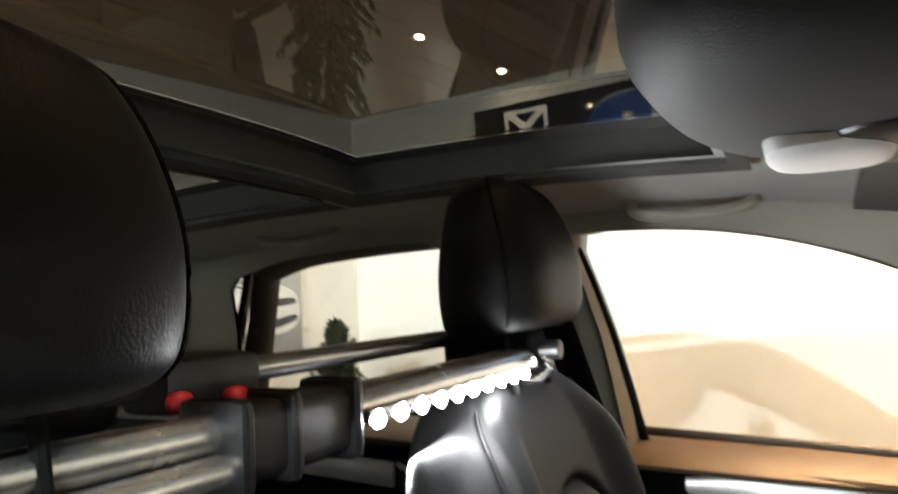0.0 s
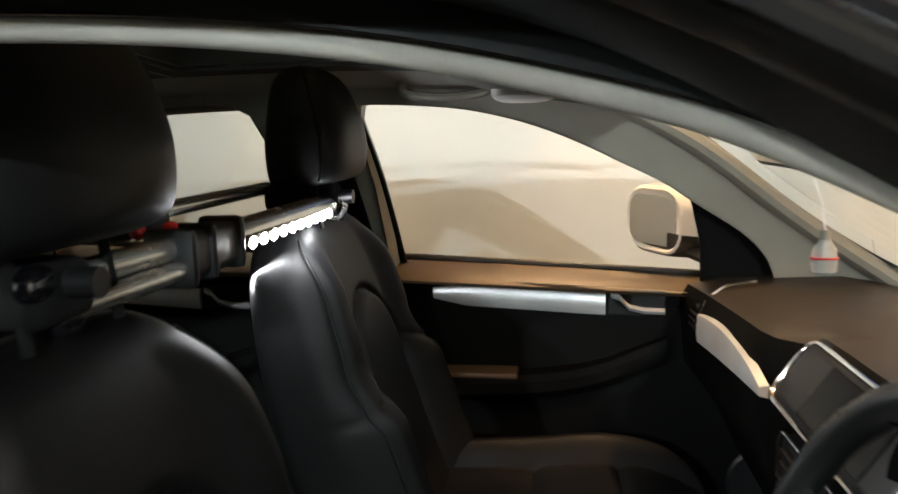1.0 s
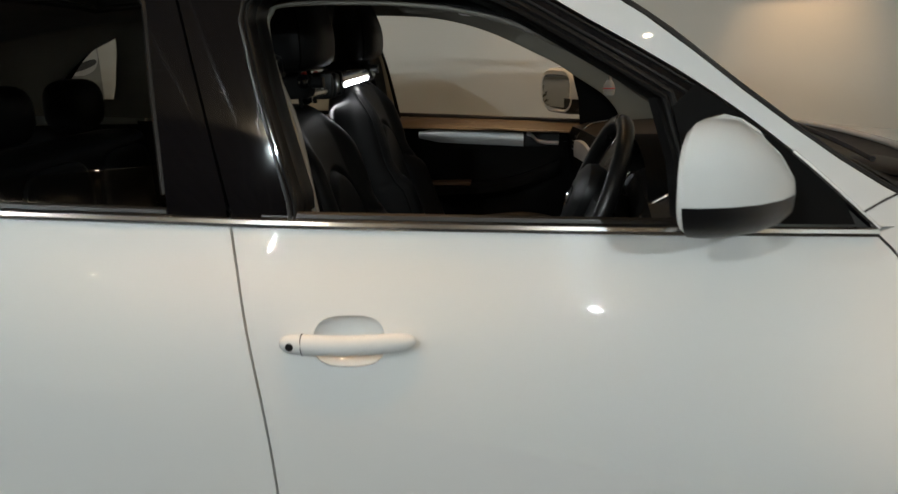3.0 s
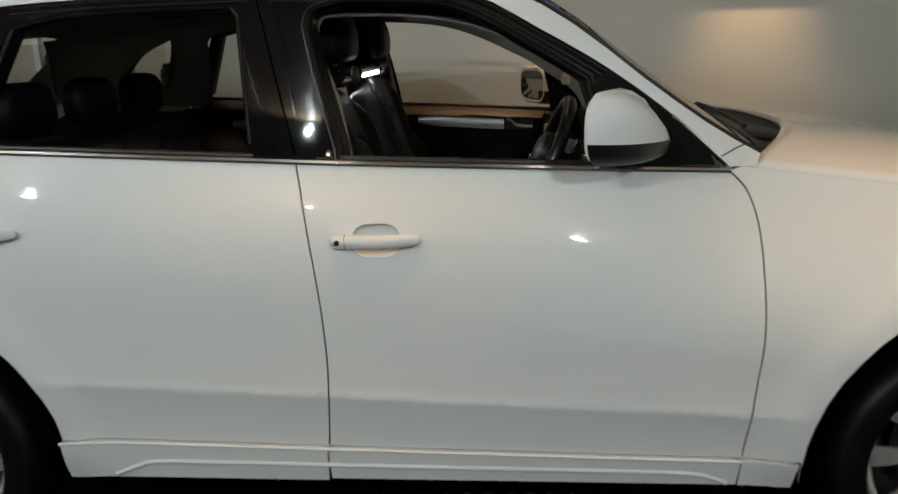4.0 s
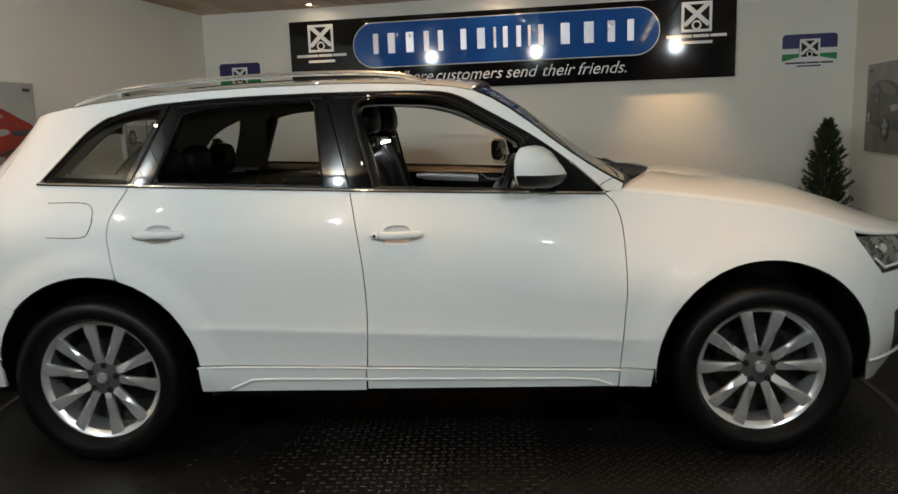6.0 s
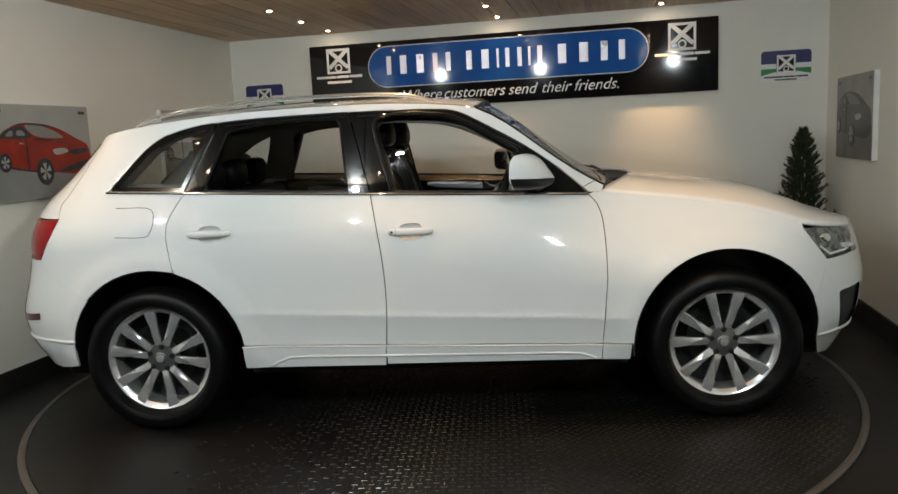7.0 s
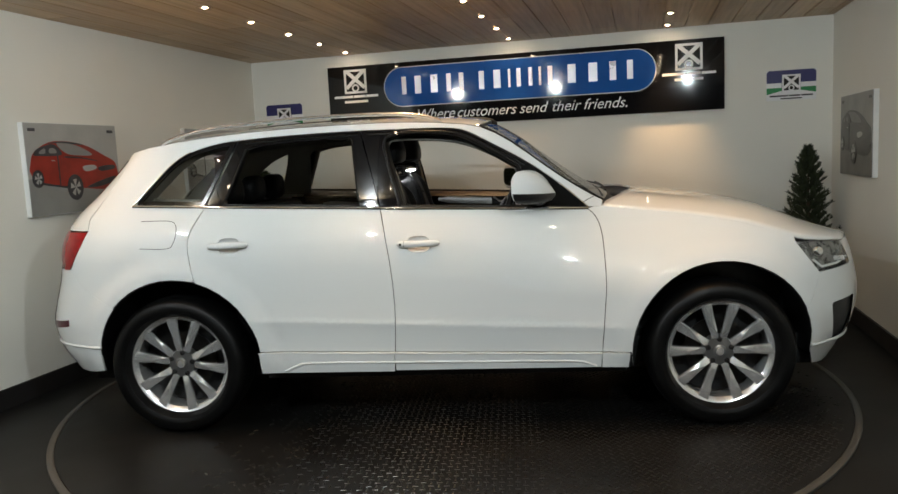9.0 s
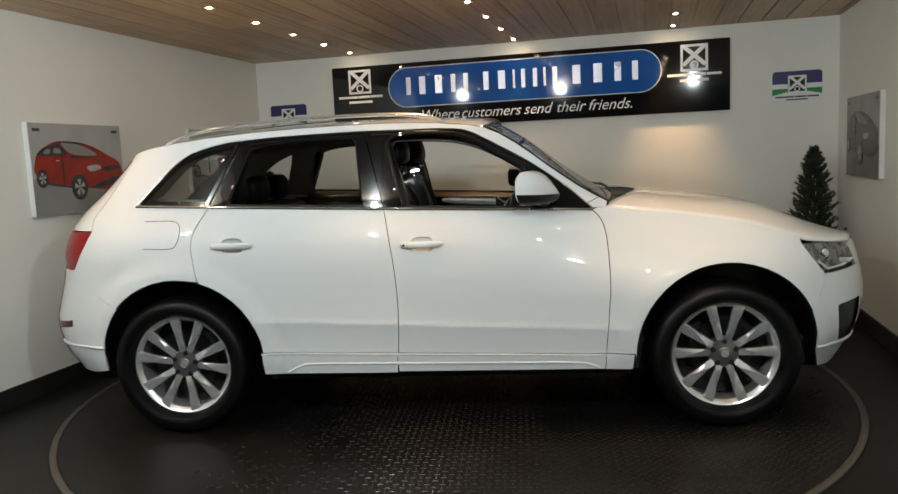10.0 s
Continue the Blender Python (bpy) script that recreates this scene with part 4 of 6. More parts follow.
    part("daytime_strip", tube([(x, side * (half(x, z) - .010), z) for x, z in ((1.85, .815), (1.90, .775), (2.0, .782), (2.08, .80))], .006, 6), "white", hl, "", True)
    # tail lamp, tailgate flank, rear bumper flank
    lampr = [(-1.862, 1.093), (-1.90, 1.018), (-1.995, .888), (-2.045, .885), (-2.105, .93), (-2.118, 1.0), (-2.112, 1.088)]
    skin("tail_lamp", lampr, "redlens", car, side, off=.003, depth=.02, label="red tail lamp")
    tail = [(-(spline(z, TAIL_Z, TAIL_X) - .13), z) for z in (1.10, 1.2, 1.3, 1.4, 1.46)]
    skin("tailgate_flank", back[::-1] + [(-1.70, 1.484)] + tail[::-1] + [(-2.0, 1.095)], "paint", car, side, label="white tailgate edge")
    tailb = [(-(spline(z, TAIL_Z, TAIL_X) - .13), z) for z in (.34, .42, .5, .58, .66, .74, .82, .88)]
    bumpr = [(-1.835, .345), (-1.95, .325), (-2.05, .322)] + tailb + [(-2.05, .886), (-1.992, .886), (-1.92, .799), (-1.722, .689)] + mark(arch_r[::-1], lambda x, z: z < .689 and x < -1.4)[::1]
    skin("rear_bumper", bumpr, "paint", car, side, gap=-.0022, label="white rear bumper corner")
    skin("reflector", [(-2.24, .588), (-2.03, .618), (-2.035, .578), (-2.24, .545)], "reflector", car, side, off=.004, depth=.012, label="dark red reflector strip")
    # near-black sheets stand in for the shade behind the gaps; wheel wells
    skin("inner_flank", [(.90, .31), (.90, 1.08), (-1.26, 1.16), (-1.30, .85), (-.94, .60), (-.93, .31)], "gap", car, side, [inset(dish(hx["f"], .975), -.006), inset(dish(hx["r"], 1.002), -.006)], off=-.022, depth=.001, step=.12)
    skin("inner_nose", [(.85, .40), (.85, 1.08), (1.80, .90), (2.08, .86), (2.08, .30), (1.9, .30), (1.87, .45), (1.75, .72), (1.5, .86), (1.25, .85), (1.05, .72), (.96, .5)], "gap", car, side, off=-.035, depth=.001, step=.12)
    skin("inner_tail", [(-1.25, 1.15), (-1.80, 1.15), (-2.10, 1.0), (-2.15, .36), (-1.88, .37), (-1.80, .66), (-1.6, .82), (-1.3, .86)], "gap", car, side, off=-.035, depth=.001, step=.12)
    for cx in (1.405, -1.393):
        ring = arc(cx, .385, ARCH + .010, 188, -8, 28)
        well = loft([[(x, side * (half(x, z) - .03), z) for x, z in ring]] + [[(x, side * y, z) for x, z in ring] for y in (.80, .60, .45)], False, False)
        part("wheel_well", well, "rubber", car, "", True)
        part("wheel_well_back", prism(arc(cx, .385, ARCH + .012, 200, -20, 20), min(side * .44, side * .45), max(side * .44, side * .45)), "rubber", car)
        lip = arc(cx, .385, ARCH + .001, 184, -4, 30)
        part("arch_lip", loft([[(x, side * (half(x, z) - .004), z) for x, z in lip], [(cx + (x - cx) * .985, side * (half(x, z) - .008), .385 + (z - .385) * .985) for x, z in lip], [(cx + (x - cx) * .985, side * (half(x, z) - .05), .385 + (z - .385) * .985) for x, z in lip]], False, False), "rubber", car, "black wheel arch edge", True)
    # window frames, glass, chrome waist strip
    b_line = [(-.286, belt(-.286) + .004), (-.335, 1.35), (-.388, 1.5525)]
    r_line = [(-1.205, belt(-1.205) + .004), (-1.12, 1.36), (-1.035, 1.532)]
    ff = skin("front_window_frame", [(x, belt(x) + .004) for x in (-.286, 0, .3, .55, .755)] + mark(DLO_TOP, lambda x, z: x > -.385)[::-1] + curve2(b_line, 5)[::-1][:-1], "gloss", fd, side, [NEAR_HOLE if side < 0 else FRONT_HOLE], off=-.004, depth=.012, step=.05, label="gloss black window frame")
    rf = skin("rear_window_frame", [(x, belt(x) + .004) for x in (-1.20, -.9, -.6, -.29)] + curve2(b_line, 5)[1:] + mark(DLO_TOP, lambda x, z: -1.03 < x < -.388)[::-1] + curve2(r_line, 5)[::-1][:-1], "gloss", rd, side, [REAR_HOLE], off=-.004, depth=.012, step=.05, label="gloss black window frame")
    for fr, lo, hi in ((ff, -.375, .70), (rf, -1.0, -.40)):
        for d, rad in ((.0065, .0026), (.021, .0034)):
            line = [(x, z) for x, z in inset(DLO_TOP + [(.77, 1.05), (-1.6, 1.05)], d) if lo < x < hi and z > belt(x) + .03]
            part("frame_bead", tube([(x, side * (half(x, z) - .003), z) for x, z in sorted(line)], rad, 8), "rubber", fr, "black rubber bead", True)
    above = lambda x, z: z > belt(x) + .012
    fh, rh = dense([(x, z - .08 if z < belt(x) + .02 else z) for x, z in (NEAR_HOLE if side < 0 else FRONT_HOLE)], .012 if side < 0 else .03), dense(REAR_HOLE, .03)
    deep = lambda x, z: z > belt(x) - .05
    near = side < 0
    ribbon("window_seal", fh, ((-.012, .006), (-.010, .001), (-.006, .000), (-.003, .005), (.001, .002), (.004, .006), (.002, .016), (.004, .030), (.0075, .036), (.005, .044), (.0085, .060), (.012, .085)) if near else ((-.001, .006), (.003, .003), (.006, .008), (.007, .020), (.008, .058)), "rubber", fd, side, (lambda x, z: z > belt(x) - .003) if near else deep, "black rubber window seal", 1.35 if near else .55)
    if near:
        # pillar edge, its beige carrying painted warm light
        part("pillar_edge_trim", tube([(x, side * (half(x, z) - .110), z) for x, z in curve2([(-.150, 1.02), (-.176, 1.13), (-.213, 1.29), (-.243, 1.370), (-.258, 1.43)], 5)], [.014] * 16 + [.013, .011, .009, .007, .005], 12, flat=.7), "beige", car, "pale pillar edge trim, warm light coloured in", True)
        part("door_aperture_seal", tube(catmull([(x, side * (half(x, z) - .108), z) for x, z in DOOR_SEAL], 5), .0052, 10), "weather", car, "pale grey fabric-covered door seal", True)
    else:
        part("inner_frame_post", tube([(x, half(x, z) - .055, z) for x, z in ((-.226, 1.15), (-.243, 1.25), (-.262, 1.35), (-.285, 1.44), (-.303, 1.50))], .0085, 10), "matt", fd, "black inner window post", True)
        # lining tinted beige in place of warm light on it
        ribbon("window_lining", fh, ((.007, .058), (.005, .062), (.005, .076), (-.010, .100)), "beige", fd, side, lambda x, z: deep(x, z) and x < .36, "pale door aperture lining, warm light coloured in")
    ribbon("window_seal", rh, ((-.001, .006), (.003, .003), (.008, .008), (.010, .020), (.010, .06), (-.004, .085)), "rubber", rd, side, above, "black rubber window seal")
    for door, xa, xb in ((fd, -.236, .466), (rd, -1.115, -.393)):
        part("waist_seal", tube([(x, side * (half(x, belt(x) + .010) - .012), belt(x) + .008) for x in [xa + (xb - xa) * k / 20 for k in range(21)]], .009, 8), "rubber", door, "black waist seal", True)
    skin("door_glass", LOWERED_GLASS if near else inset(REAR_HOLE, -.004), "tint", rd, side, off=-.014, depth=.004, gap=0, step=.12, label="tinted rear door glass, wound down" if near else "tinted rear door glass")
    quarter = [(-1.585, 1.222)] + mark(DLO_TOP, lambda x, z: -1.59 < x < -1.06) + [(-1.045, 1.528), (-1.13, 1.36), (-1.212, belt(-1.212) + .004)]
    q_hole = inset(dense(quarter, .03), .022)
    skin("quarter_window_frame", quarter, "gloss", flank, side, [q_hole], off=-.003, depth=.012, gap=.001, label="gloss black quarter light frame")
    skin("quarter_glass", inset(q_hole, -.004), "tint", flank, side, off=-.008, depth=.004, gap=0, step=.1, label="tinted quarter glass")
    strip = [(x, side * (half(x, belt(x)) + .004), belt(x)) for x in [-1.605 + 2.372 * k / 60 for k in range(61)]]
    part("chrome_waist_strip", tube(strip, .0085, 8), "chrome", car, "polished chrome waist strip", True)
    up = [(x, side * (half(x, z) + .003), z) for x, z in DLO_TOP[:16]]
    part("chrome_quarter_strip", tube(up, .005, 8), "chrome", car, "polished chrome strip", True)
    up = [(x, side * (half(x, z) + .002), z) for x, z in mark(DLO_TOP, lambda x, z: x > .60)]
    part("chrome_sail_strip", tube(up, .005, 8), "chrome", car, "", True)
    part("pillar_seam", tube([(x, side * (half(x, z) + .0005), z) for x, z in ((.745, 1.140), (.765, 1.150), (.785, 1.160), (.805, 1.168))], .0018, 6), "gap", car, "thin panel seam")
    # sail panel and door mirror
    sail = [(.464, belt(.464) + .010), (.451, 1.22), (.428, 1.318)] + mark(DLO_TOP, lambda x, z: .45 < x < .74) + [(.735, belt(.735) + .010)]
    skin("sail_panel", sail, "matt", fd, side, off=.001, depth=.03, label="black mirror sail panel")
    rings, low = [], []
    up_m, sq_m, grow = (.012, .06, 0.0) if side < 0 else (.008, 0.0, .010)
    dxm, dym = (.002, -.065) if side < 0 else (-.060, 0.0)
    for x, y0, y1, z0, z1, lean in ((.388, .915, 1.090, 1.158, 1.285, .50), (.380, .908, 1.098, 1.148, 1.296, .50), (.388, .903, 1.102, 1.142, 1.304, .48), (.415, .900, 1.100, 1.139, 1.308, .44), (.455, .895, 1.088, 1.138, 1.300, .36), (.50, .888, 1.062, 1.139, 1.280, .26), (.545, .880, 1.022, 1.143, 1.250, .15), (.585, .874, .975, 1.150, 1.218, .06), (.608, .874, .94, 1.160, 1.198, .0), (.615, .880, .92, 1.170, 1.188, .0)):
        w, h, cy, cz = y1 - y0, z1 - z0, (y0 + y1) / 2, (z0 + z1) / 2 + up_m
        x -= sq_m * (x - .38)
        w, h = w + grow, h + grow - .006
        shape = rounded(w, h, min(w, h) * .38, 5, cy, cz)
        rings.append([(x + dxm + lean * (1.10 - y), side * (y + dym), z) for y, z in shape])
        low.append([(x + dxm + lean * (1.10 - y), side * (dym + cy + (y - cy) * 1.02), min(cz + (z - cz) * 1.03, 1.196 + up_m - .05 * (x - .38))) for y, z in shape])
    mir = part("door_mirror", loft(rings), "paint", fd, "white door mirror shell", True)
    part("mirror_base", loft(low[2:]), "plastic", mir, "black lower mirror shell", True)
    tip = 0.0 if side < 0 else .08
    glassy = rounded(.158, .124, .035, 5, 1.004, 1.222 + up_m)
    part("mirror_glass", loft([[(x + dxm + .50 * (1.10 - y) + tip * (1.004 - y), side * (y + dym), z) for y, z in glassy] for x in (.3805, .389)]), "mirror", mir, "mirror glass", False)
    part("mirror_arm", tube([(.52, side * .79, 1.150), (.525 + dxm / 2, side * (.86 + dym / 2), 1.152), (.52 + dxm, side * (.92 + dym), 1.160)], [.036, .030, .028], 12, flat=.6), "plastic", mir, "", True)
    # linings round the windows, seen from inside
    def lowered(lp):
        return [(x, z - .07 if z < belt(x) + .02 else z) for x, z in lp]
    dlo_hole = [(-.240, belt(-.24) + .01), (-.266, 1.34), (-.296, 1.48)] + curve2([(-.296, 1.510), (-.272, 1.517), (-.1, 1.507), (.030, 1.482), (.145, 1.442), (.268, 1.383), (.342, 1.346), (.402, 1.306), (.501, 1.242), (.550, 1.192), (.571, 1.152)], 4) + [(.579, belt(.579) + .01)]
    rear_in = [(-1.085, belt(-1.085) + .008), (-1.066, 1.294), (-1.054, 1.384), (-1.046, 1.455), (-1.02, 1.482)] + [q for q in REAR_HOLE if -.97 < q[0] < -.58] + [(-.56, 1.520), (-.523, 1.500), (-.500, 1.448), (-.462, 1.25), (-.44, belt(-.44) + .008)]
    sx = .030 if side < 0 else 0.0
    skin("inner_sail_panel", [(x + sx, z) for x, z in [(.438, belt(.438) - .02), (.426, 1.22), (.398, 1.325), (.51, 1.275), (.62, 1.20), (.66, 1.12), (.66, belt(.66) - .02)]], "matt", fd, side, off=-.075, depth=.01, step=.06, label="black inner mirror panel")
    lining = [(.90, 1.13), (.72, 1.20), (.56, 1.315), (.40, 1.44), (.24, 1.525)] + [(x, spline(x, TOP_X, TOP_Z) - .02) for x in (.1, -.1, -.4, -.8, -1.2, -1.5, -1.7)] + [(-1.78, 1.2)] + [(x, belt(x) - .02) for x in (-1.5, -1.0, -.5, 0, .5)]
    if side < 0:
        dlo_hole = curve2(DOOR_SEAL, 4) + [(.70, belt(.70) - .05), (-.166, belt(-.166) - .05)]
        flange = [(x, z) for x, z in inset(dense(dlo_hole, .02), -.055) if z < spline(x, TOP_X, TOP_Z) - .004]
        skin("aperture_rubber", flange, "rubber", car, side, [inset(dense(dlo_hole, .02), -.005)], off=-.094, depth=.006, gap=0, step=.05, label="black rubber door aperture edge")
    skin("pillar_trim", lining, "pillar", car, side, [lowered(dlo_hole), lowered(rear_in if side > 0 else inset(dense(REAR_HOLE, .03), -.022)), inset(dense(quarter, .03), .03) if side < 0 else QUARTER_IN], off=-.105, depth=.01, gap=0, step=.08, label="grey fabric pillar and roof side lining")
    part("pillar_cover", tube([(x, side * (half(x, z) - .10), z) for x, z in curve2([(.20, 1.535), (.40, 1.425), (.60, 1.275), (.80, 1.14)], 6)], .030, 10, flat=.7), "pillar", car, "grey screen pillar cover", True)
    belt_pillar = [(x, side * (half(x, z) - .098), z) for x, z in ((-.30, 1.16), (-.345, 1.36), (-.385, 1.50))]
    part("door_pillar_cover", tube(belt_pillar, .045, 10, flat=.5), "soft", car, "dark centre pillar cover", True)
    return fd, rd


car = thing("car", "white four-wheel-drive estate car with an open driver's window, on the turntable", "car", at(0, 0, 0))
doors = {s: car_side(car, s) for s in (-1, 1)}


# ---------------------------------------------------------------- bonnet, roof, screens, ends
def bonnet_point(u, v):
    x_side = .815 + (2.075 - .815) * u
    s = 2 * v - 1
    ze = spline(x_side, HOOD_X, HOOD_Z)
    y = s * half(x_side, ze) * .995
    x = x_side + (.26 - .13 * u) * (1 - abs(s) ** 2.4)
    crown = (.058 + .010 * smooth(0, .5, u) - .006 * smooth(.6, 1, u)) * (1 - abs(s) ** 4.5)
    drop = .06 * smooth(.70, 1.0, u) * (1 - s * s)
    return (x, y, ze + crown - drop + .001)


surface("bonnet", bonnet_point, 40, 36, "paint", car, None, "white bonnet", .012)


def roof_line(x):
    return spline(x, TOP_X, TOP_Z)


def roof_point(u, v, lift=0.0):
    x0 = .236 - (1.80 + .236) * u
    s = 2 * v - 1
    x = x0 + .05 * (1 - s * s) * (1 - smooth(0, .3, u)) - .08 * (1 - s * s) * smooth(.8, 1, u)
    ze = roof_line(x0)
    return (x, s * (half(x0, ze) - .002), ze + .052 * (1 - abs(s) ** 2.4) * (1 - .45 * smooth(.75, 1, u)) + lift)


def in_front_pane(u, v):
    return .14 < u < .38 and .2333 < v < .7667


def in_rear_pane(u, v):
    return .42 < u < .66 and .2333 < v < .7667


surface("roof", roof_point, 50, 30, "paint", car, lambda u, v: in_front_pane(u, v) or in_rear_pane(u, v), "white roof with glass panels")
for nm, u0, u1 in (("roof_glass_front", .135, .385), ("roof_glass_rear", .415, .665)):
    surface(nm, lambda a, b, u0=u0, u1=u1: roof_point(u0 + (u1 - u0) * a, .225 + .55 * b, .004), 12, 12, "roofglass", car, None, "dark tinted glass roof panel")


def liner_point(u, v):
    x, y, z = roof_point(u * .9, v)
    s = 2 * v - 1
    return (x, y * .985, z - .045 - .012 * s * s)


surface("headlining", liner_point, 45, 30, "liner", car, lambda u, v: in_front_pane(u * .9, v) or in_rear_pane(u * .9, v), "pale grey fabric headlining")
for u0, u1 in ((.14, .38), (.42, .66)):
    lip, top, low, flange = [], [], [], []
    mu = (u0 + u1) / 2
    path = [(u0 + (u1 - u0) * k / 10, .2367) for k in range(10)] + [(u1, .2367 + .5266 * k / 10) for k in range(10)] + [(u1 - (u1 - u0) * k / 10, .7633) for k in range(10)] + [(u0, .7633 - .5266 * k / 10) for k in range(10)]
    for a, b in path + path[:1]:
        x, y, z = roof_point(a, b)
        su, sv = (1 if a > mu else -1) * (abs(a - mu) > .49 * (u1 - u0)), (1 if b > .5 else -1) * (abs(b - .5) > .26)
        lx, ly, lz = roof_point(a - .003 * su, b - .004 * sv)
        lip.append((lx, ly, lz + .0032))
        ox, oy, oz = roof_point(a + .006 * su, b + .008 * sv)
        top.append((ox, oy, oz - .005))
        low.append((ox, oy, oz - .056))
        fx, fy, fz = roof_point(a + .018 * (1 if a > mu else -1) * (abs(a - mu) > .49 * (u1 - u0)), b + .030 * (1 if b > .5 else -1) * (abs(b - .5) > .26))
        flange.append((fx, fy, fz - .060))
    part("roof_opening_frame", loft([lip, top, low, flange], False, False), "overhead", car, "dark grey frame of the glass roof", True)


def screen_point(u, v):
    x0 = .236 + (.848 - .236) * u
    s = 2 * v - 1
    z = roof_line(x0)
    return (x0 + (.04 + .045 * u) * (1 - s * s), s * (half(x0, z) - .012), z + (.045 - .03 * u) * (1 - s * s) + .001)


surface("windscreen", screen_point, 20, 24, "pane", car, None, "clear windscreen")
for s in (0, 1):
    edge = [Vector(screen_point(k / 16, s)) for k in range(17)]
    part("screen_seal", tube(edge, .007, 8), "rubber", car, "", True)
part("screen_seal", tube([Vector(screen_point(0, k / 20)) for k in range(21)], .012, 8), "rubber", car, "", True)


def cowl_point(u, v):
    a, b = Vector(screen_point(1.0, v)), Vector(bonnet_point(0.02, v))
    return tuple(a.lerp(b, u) + Vector((0, 0, -.02 * math.sin(math.pi * u))))


surface("scuttle_panel", cowl_point, 6, 24, "plastic", car, None, "black plastic scuttle below the windscreen")
for y0, y1 in ((-.52, .05), (.08, .60)):
    pts = []
    for k in range(9):
        g = k / 8
        v = .5 + (y0 + (y1 - y0) * g) / 1.62
        p = Vector(screen_point(.97 - .05 * g, v)) + Vector((.012, 0, .016))
        pts.append(p)
    part("wiper", tube(pts, .006, 6), "plastic", car, "", True)
part("wiper_pivot_cover", blob(.975, -.36, 1.146, .050, .13, .016, 2.2, 18, 10), "plastic", car, "black scuttle cover", True)


def end_point(sign, xs0, zs, xs, p, q, lim, z0, z1):
    """The front or rear face between the two flank panels."""
    def fn(u, v):
        z = z0 + (z1 - z0) * u
        s = 2 * v - 1
        xn = spline(z, zs, xs)
        w1 = half(sign * (xn - lim), z)
        ws = half(sign * xs0, z)
        x = xs0 + (xn - xs0) * max(0, 1 - min(1, abs(s) * w1 / ws) ** q) ** (1 / p)
        return (sign * x, s * w1, z)
    return fn


def inward(sign, fn):
    def moved(u, v):
        x, y, z = fn(u, v)
        k = .004 * smooth(.55, .95, abs(2 * v - 1))
        return (x - sign * k, y - math.copysign(k, y), z)
    return moved


surface("nose_panel", inward(1, end_point(1, 1.2, NOSE_Z, NOSE_X, 3.6, 2.2, .16, .26, .88)), 26, 24, "paint", car, lambda u, v: .10 < u < .92 and .27 < v < .73, "white front bumper and nose")
surface("grille", lambda u, v: tuple(Vector(end_point(1, 1.2, NOSE_Z, NOSE_X, 3.6, 2.2, .13, .32, .81)(u, .26 + .48 * v)) - Vector((.02, 0, 0))), 16, 16, "plastic", car, None, "black radiator grille")
for k in range(7):
    z = .36 + .065 * k
    fn = end_point(1, 1.2, NOSE_Z, NOSE_X, 3.6, 2.2, .13, z, z + .01)
    part("grille_slat", tube([Vector(fn(0, .28 + .44 * j / 8)) for j in range(9)], .007, 6), "chrome", car, "", True)
surface("tail_panel", inward(-1, end_point(-1, 1.45, TAIL_Z, TAIL_X, 3.4, 2.4, .17, .33, 1.10)), 26, 24, "paint", car, None, "white tailgate and rear bumper")
surface("rear_screen", inward(-1, end_point(-1, 1.45, TAIL_Z, TAIL_X, 3.4, 2.4, .15, 1.10, 1.46)), 14, 24, "tint", car, None, "tinted rear screen")
sp = []
for k in range(25):
    v = k / 24
    x, y, z = roof_point(1, v)
    out = 1 - .7 * abs(2 * v - 1) ** 8
    sp.append([(x + dx * (out if dx < 0 else 1), y * .985, z + dz) for dx, dz in ((.10, .004), (.0, .008), (-.068, -.004), (-.080, -.014), (-.066, -.034), (-.020, -.062), (.10, -.065))])
part("roof_spoiler", loft(sp), "paint", car, "white roof spoiler", True)
for name, z, xs in (("rear_bumper_lip", .474, (-1.824, -1.88, -1.96, -2.03, -2.10, -2.17, -2.23, -2.28, -2.31, -2.33)), ("front_bumper_lip", .383, (1.848, 1.88, 1.93, 1.98, 2.03, 2.08, 2.13, 2.17, 2.20, 2.22))):
    run = [(x, -half(x, z) - .001, z - .012 * abs(x) + .022) for x in xs]
    part(name, tube(catmull(run + [(x, -y, zz) for x, y, zz in run[::-1]], 4), .008, 10), "paint", car, "white rounded bumper edge", True)
part("underbody", slab(-2.05, 2.0, -.62, .62, .22, .40, .03), "gap", car)
for s in (-1, 1):
    rail = []
    for x, dz in ((-1.47, -.004), (-1.42, .012), (-1.30, .028), (-1.1, .034), (-.7, .037), (-.3, .035), (-.10, .028), (-.02, .014), (.03, -.004)):
        z = roof_line(x)
        rail.append((x, s * (half(x, z) - .035), z + dz + .010))
    part("roof_rail", tube(catmull(rail, 6), .0125, 10, flat=.85), "alloy", car, "silver roof rail", True)


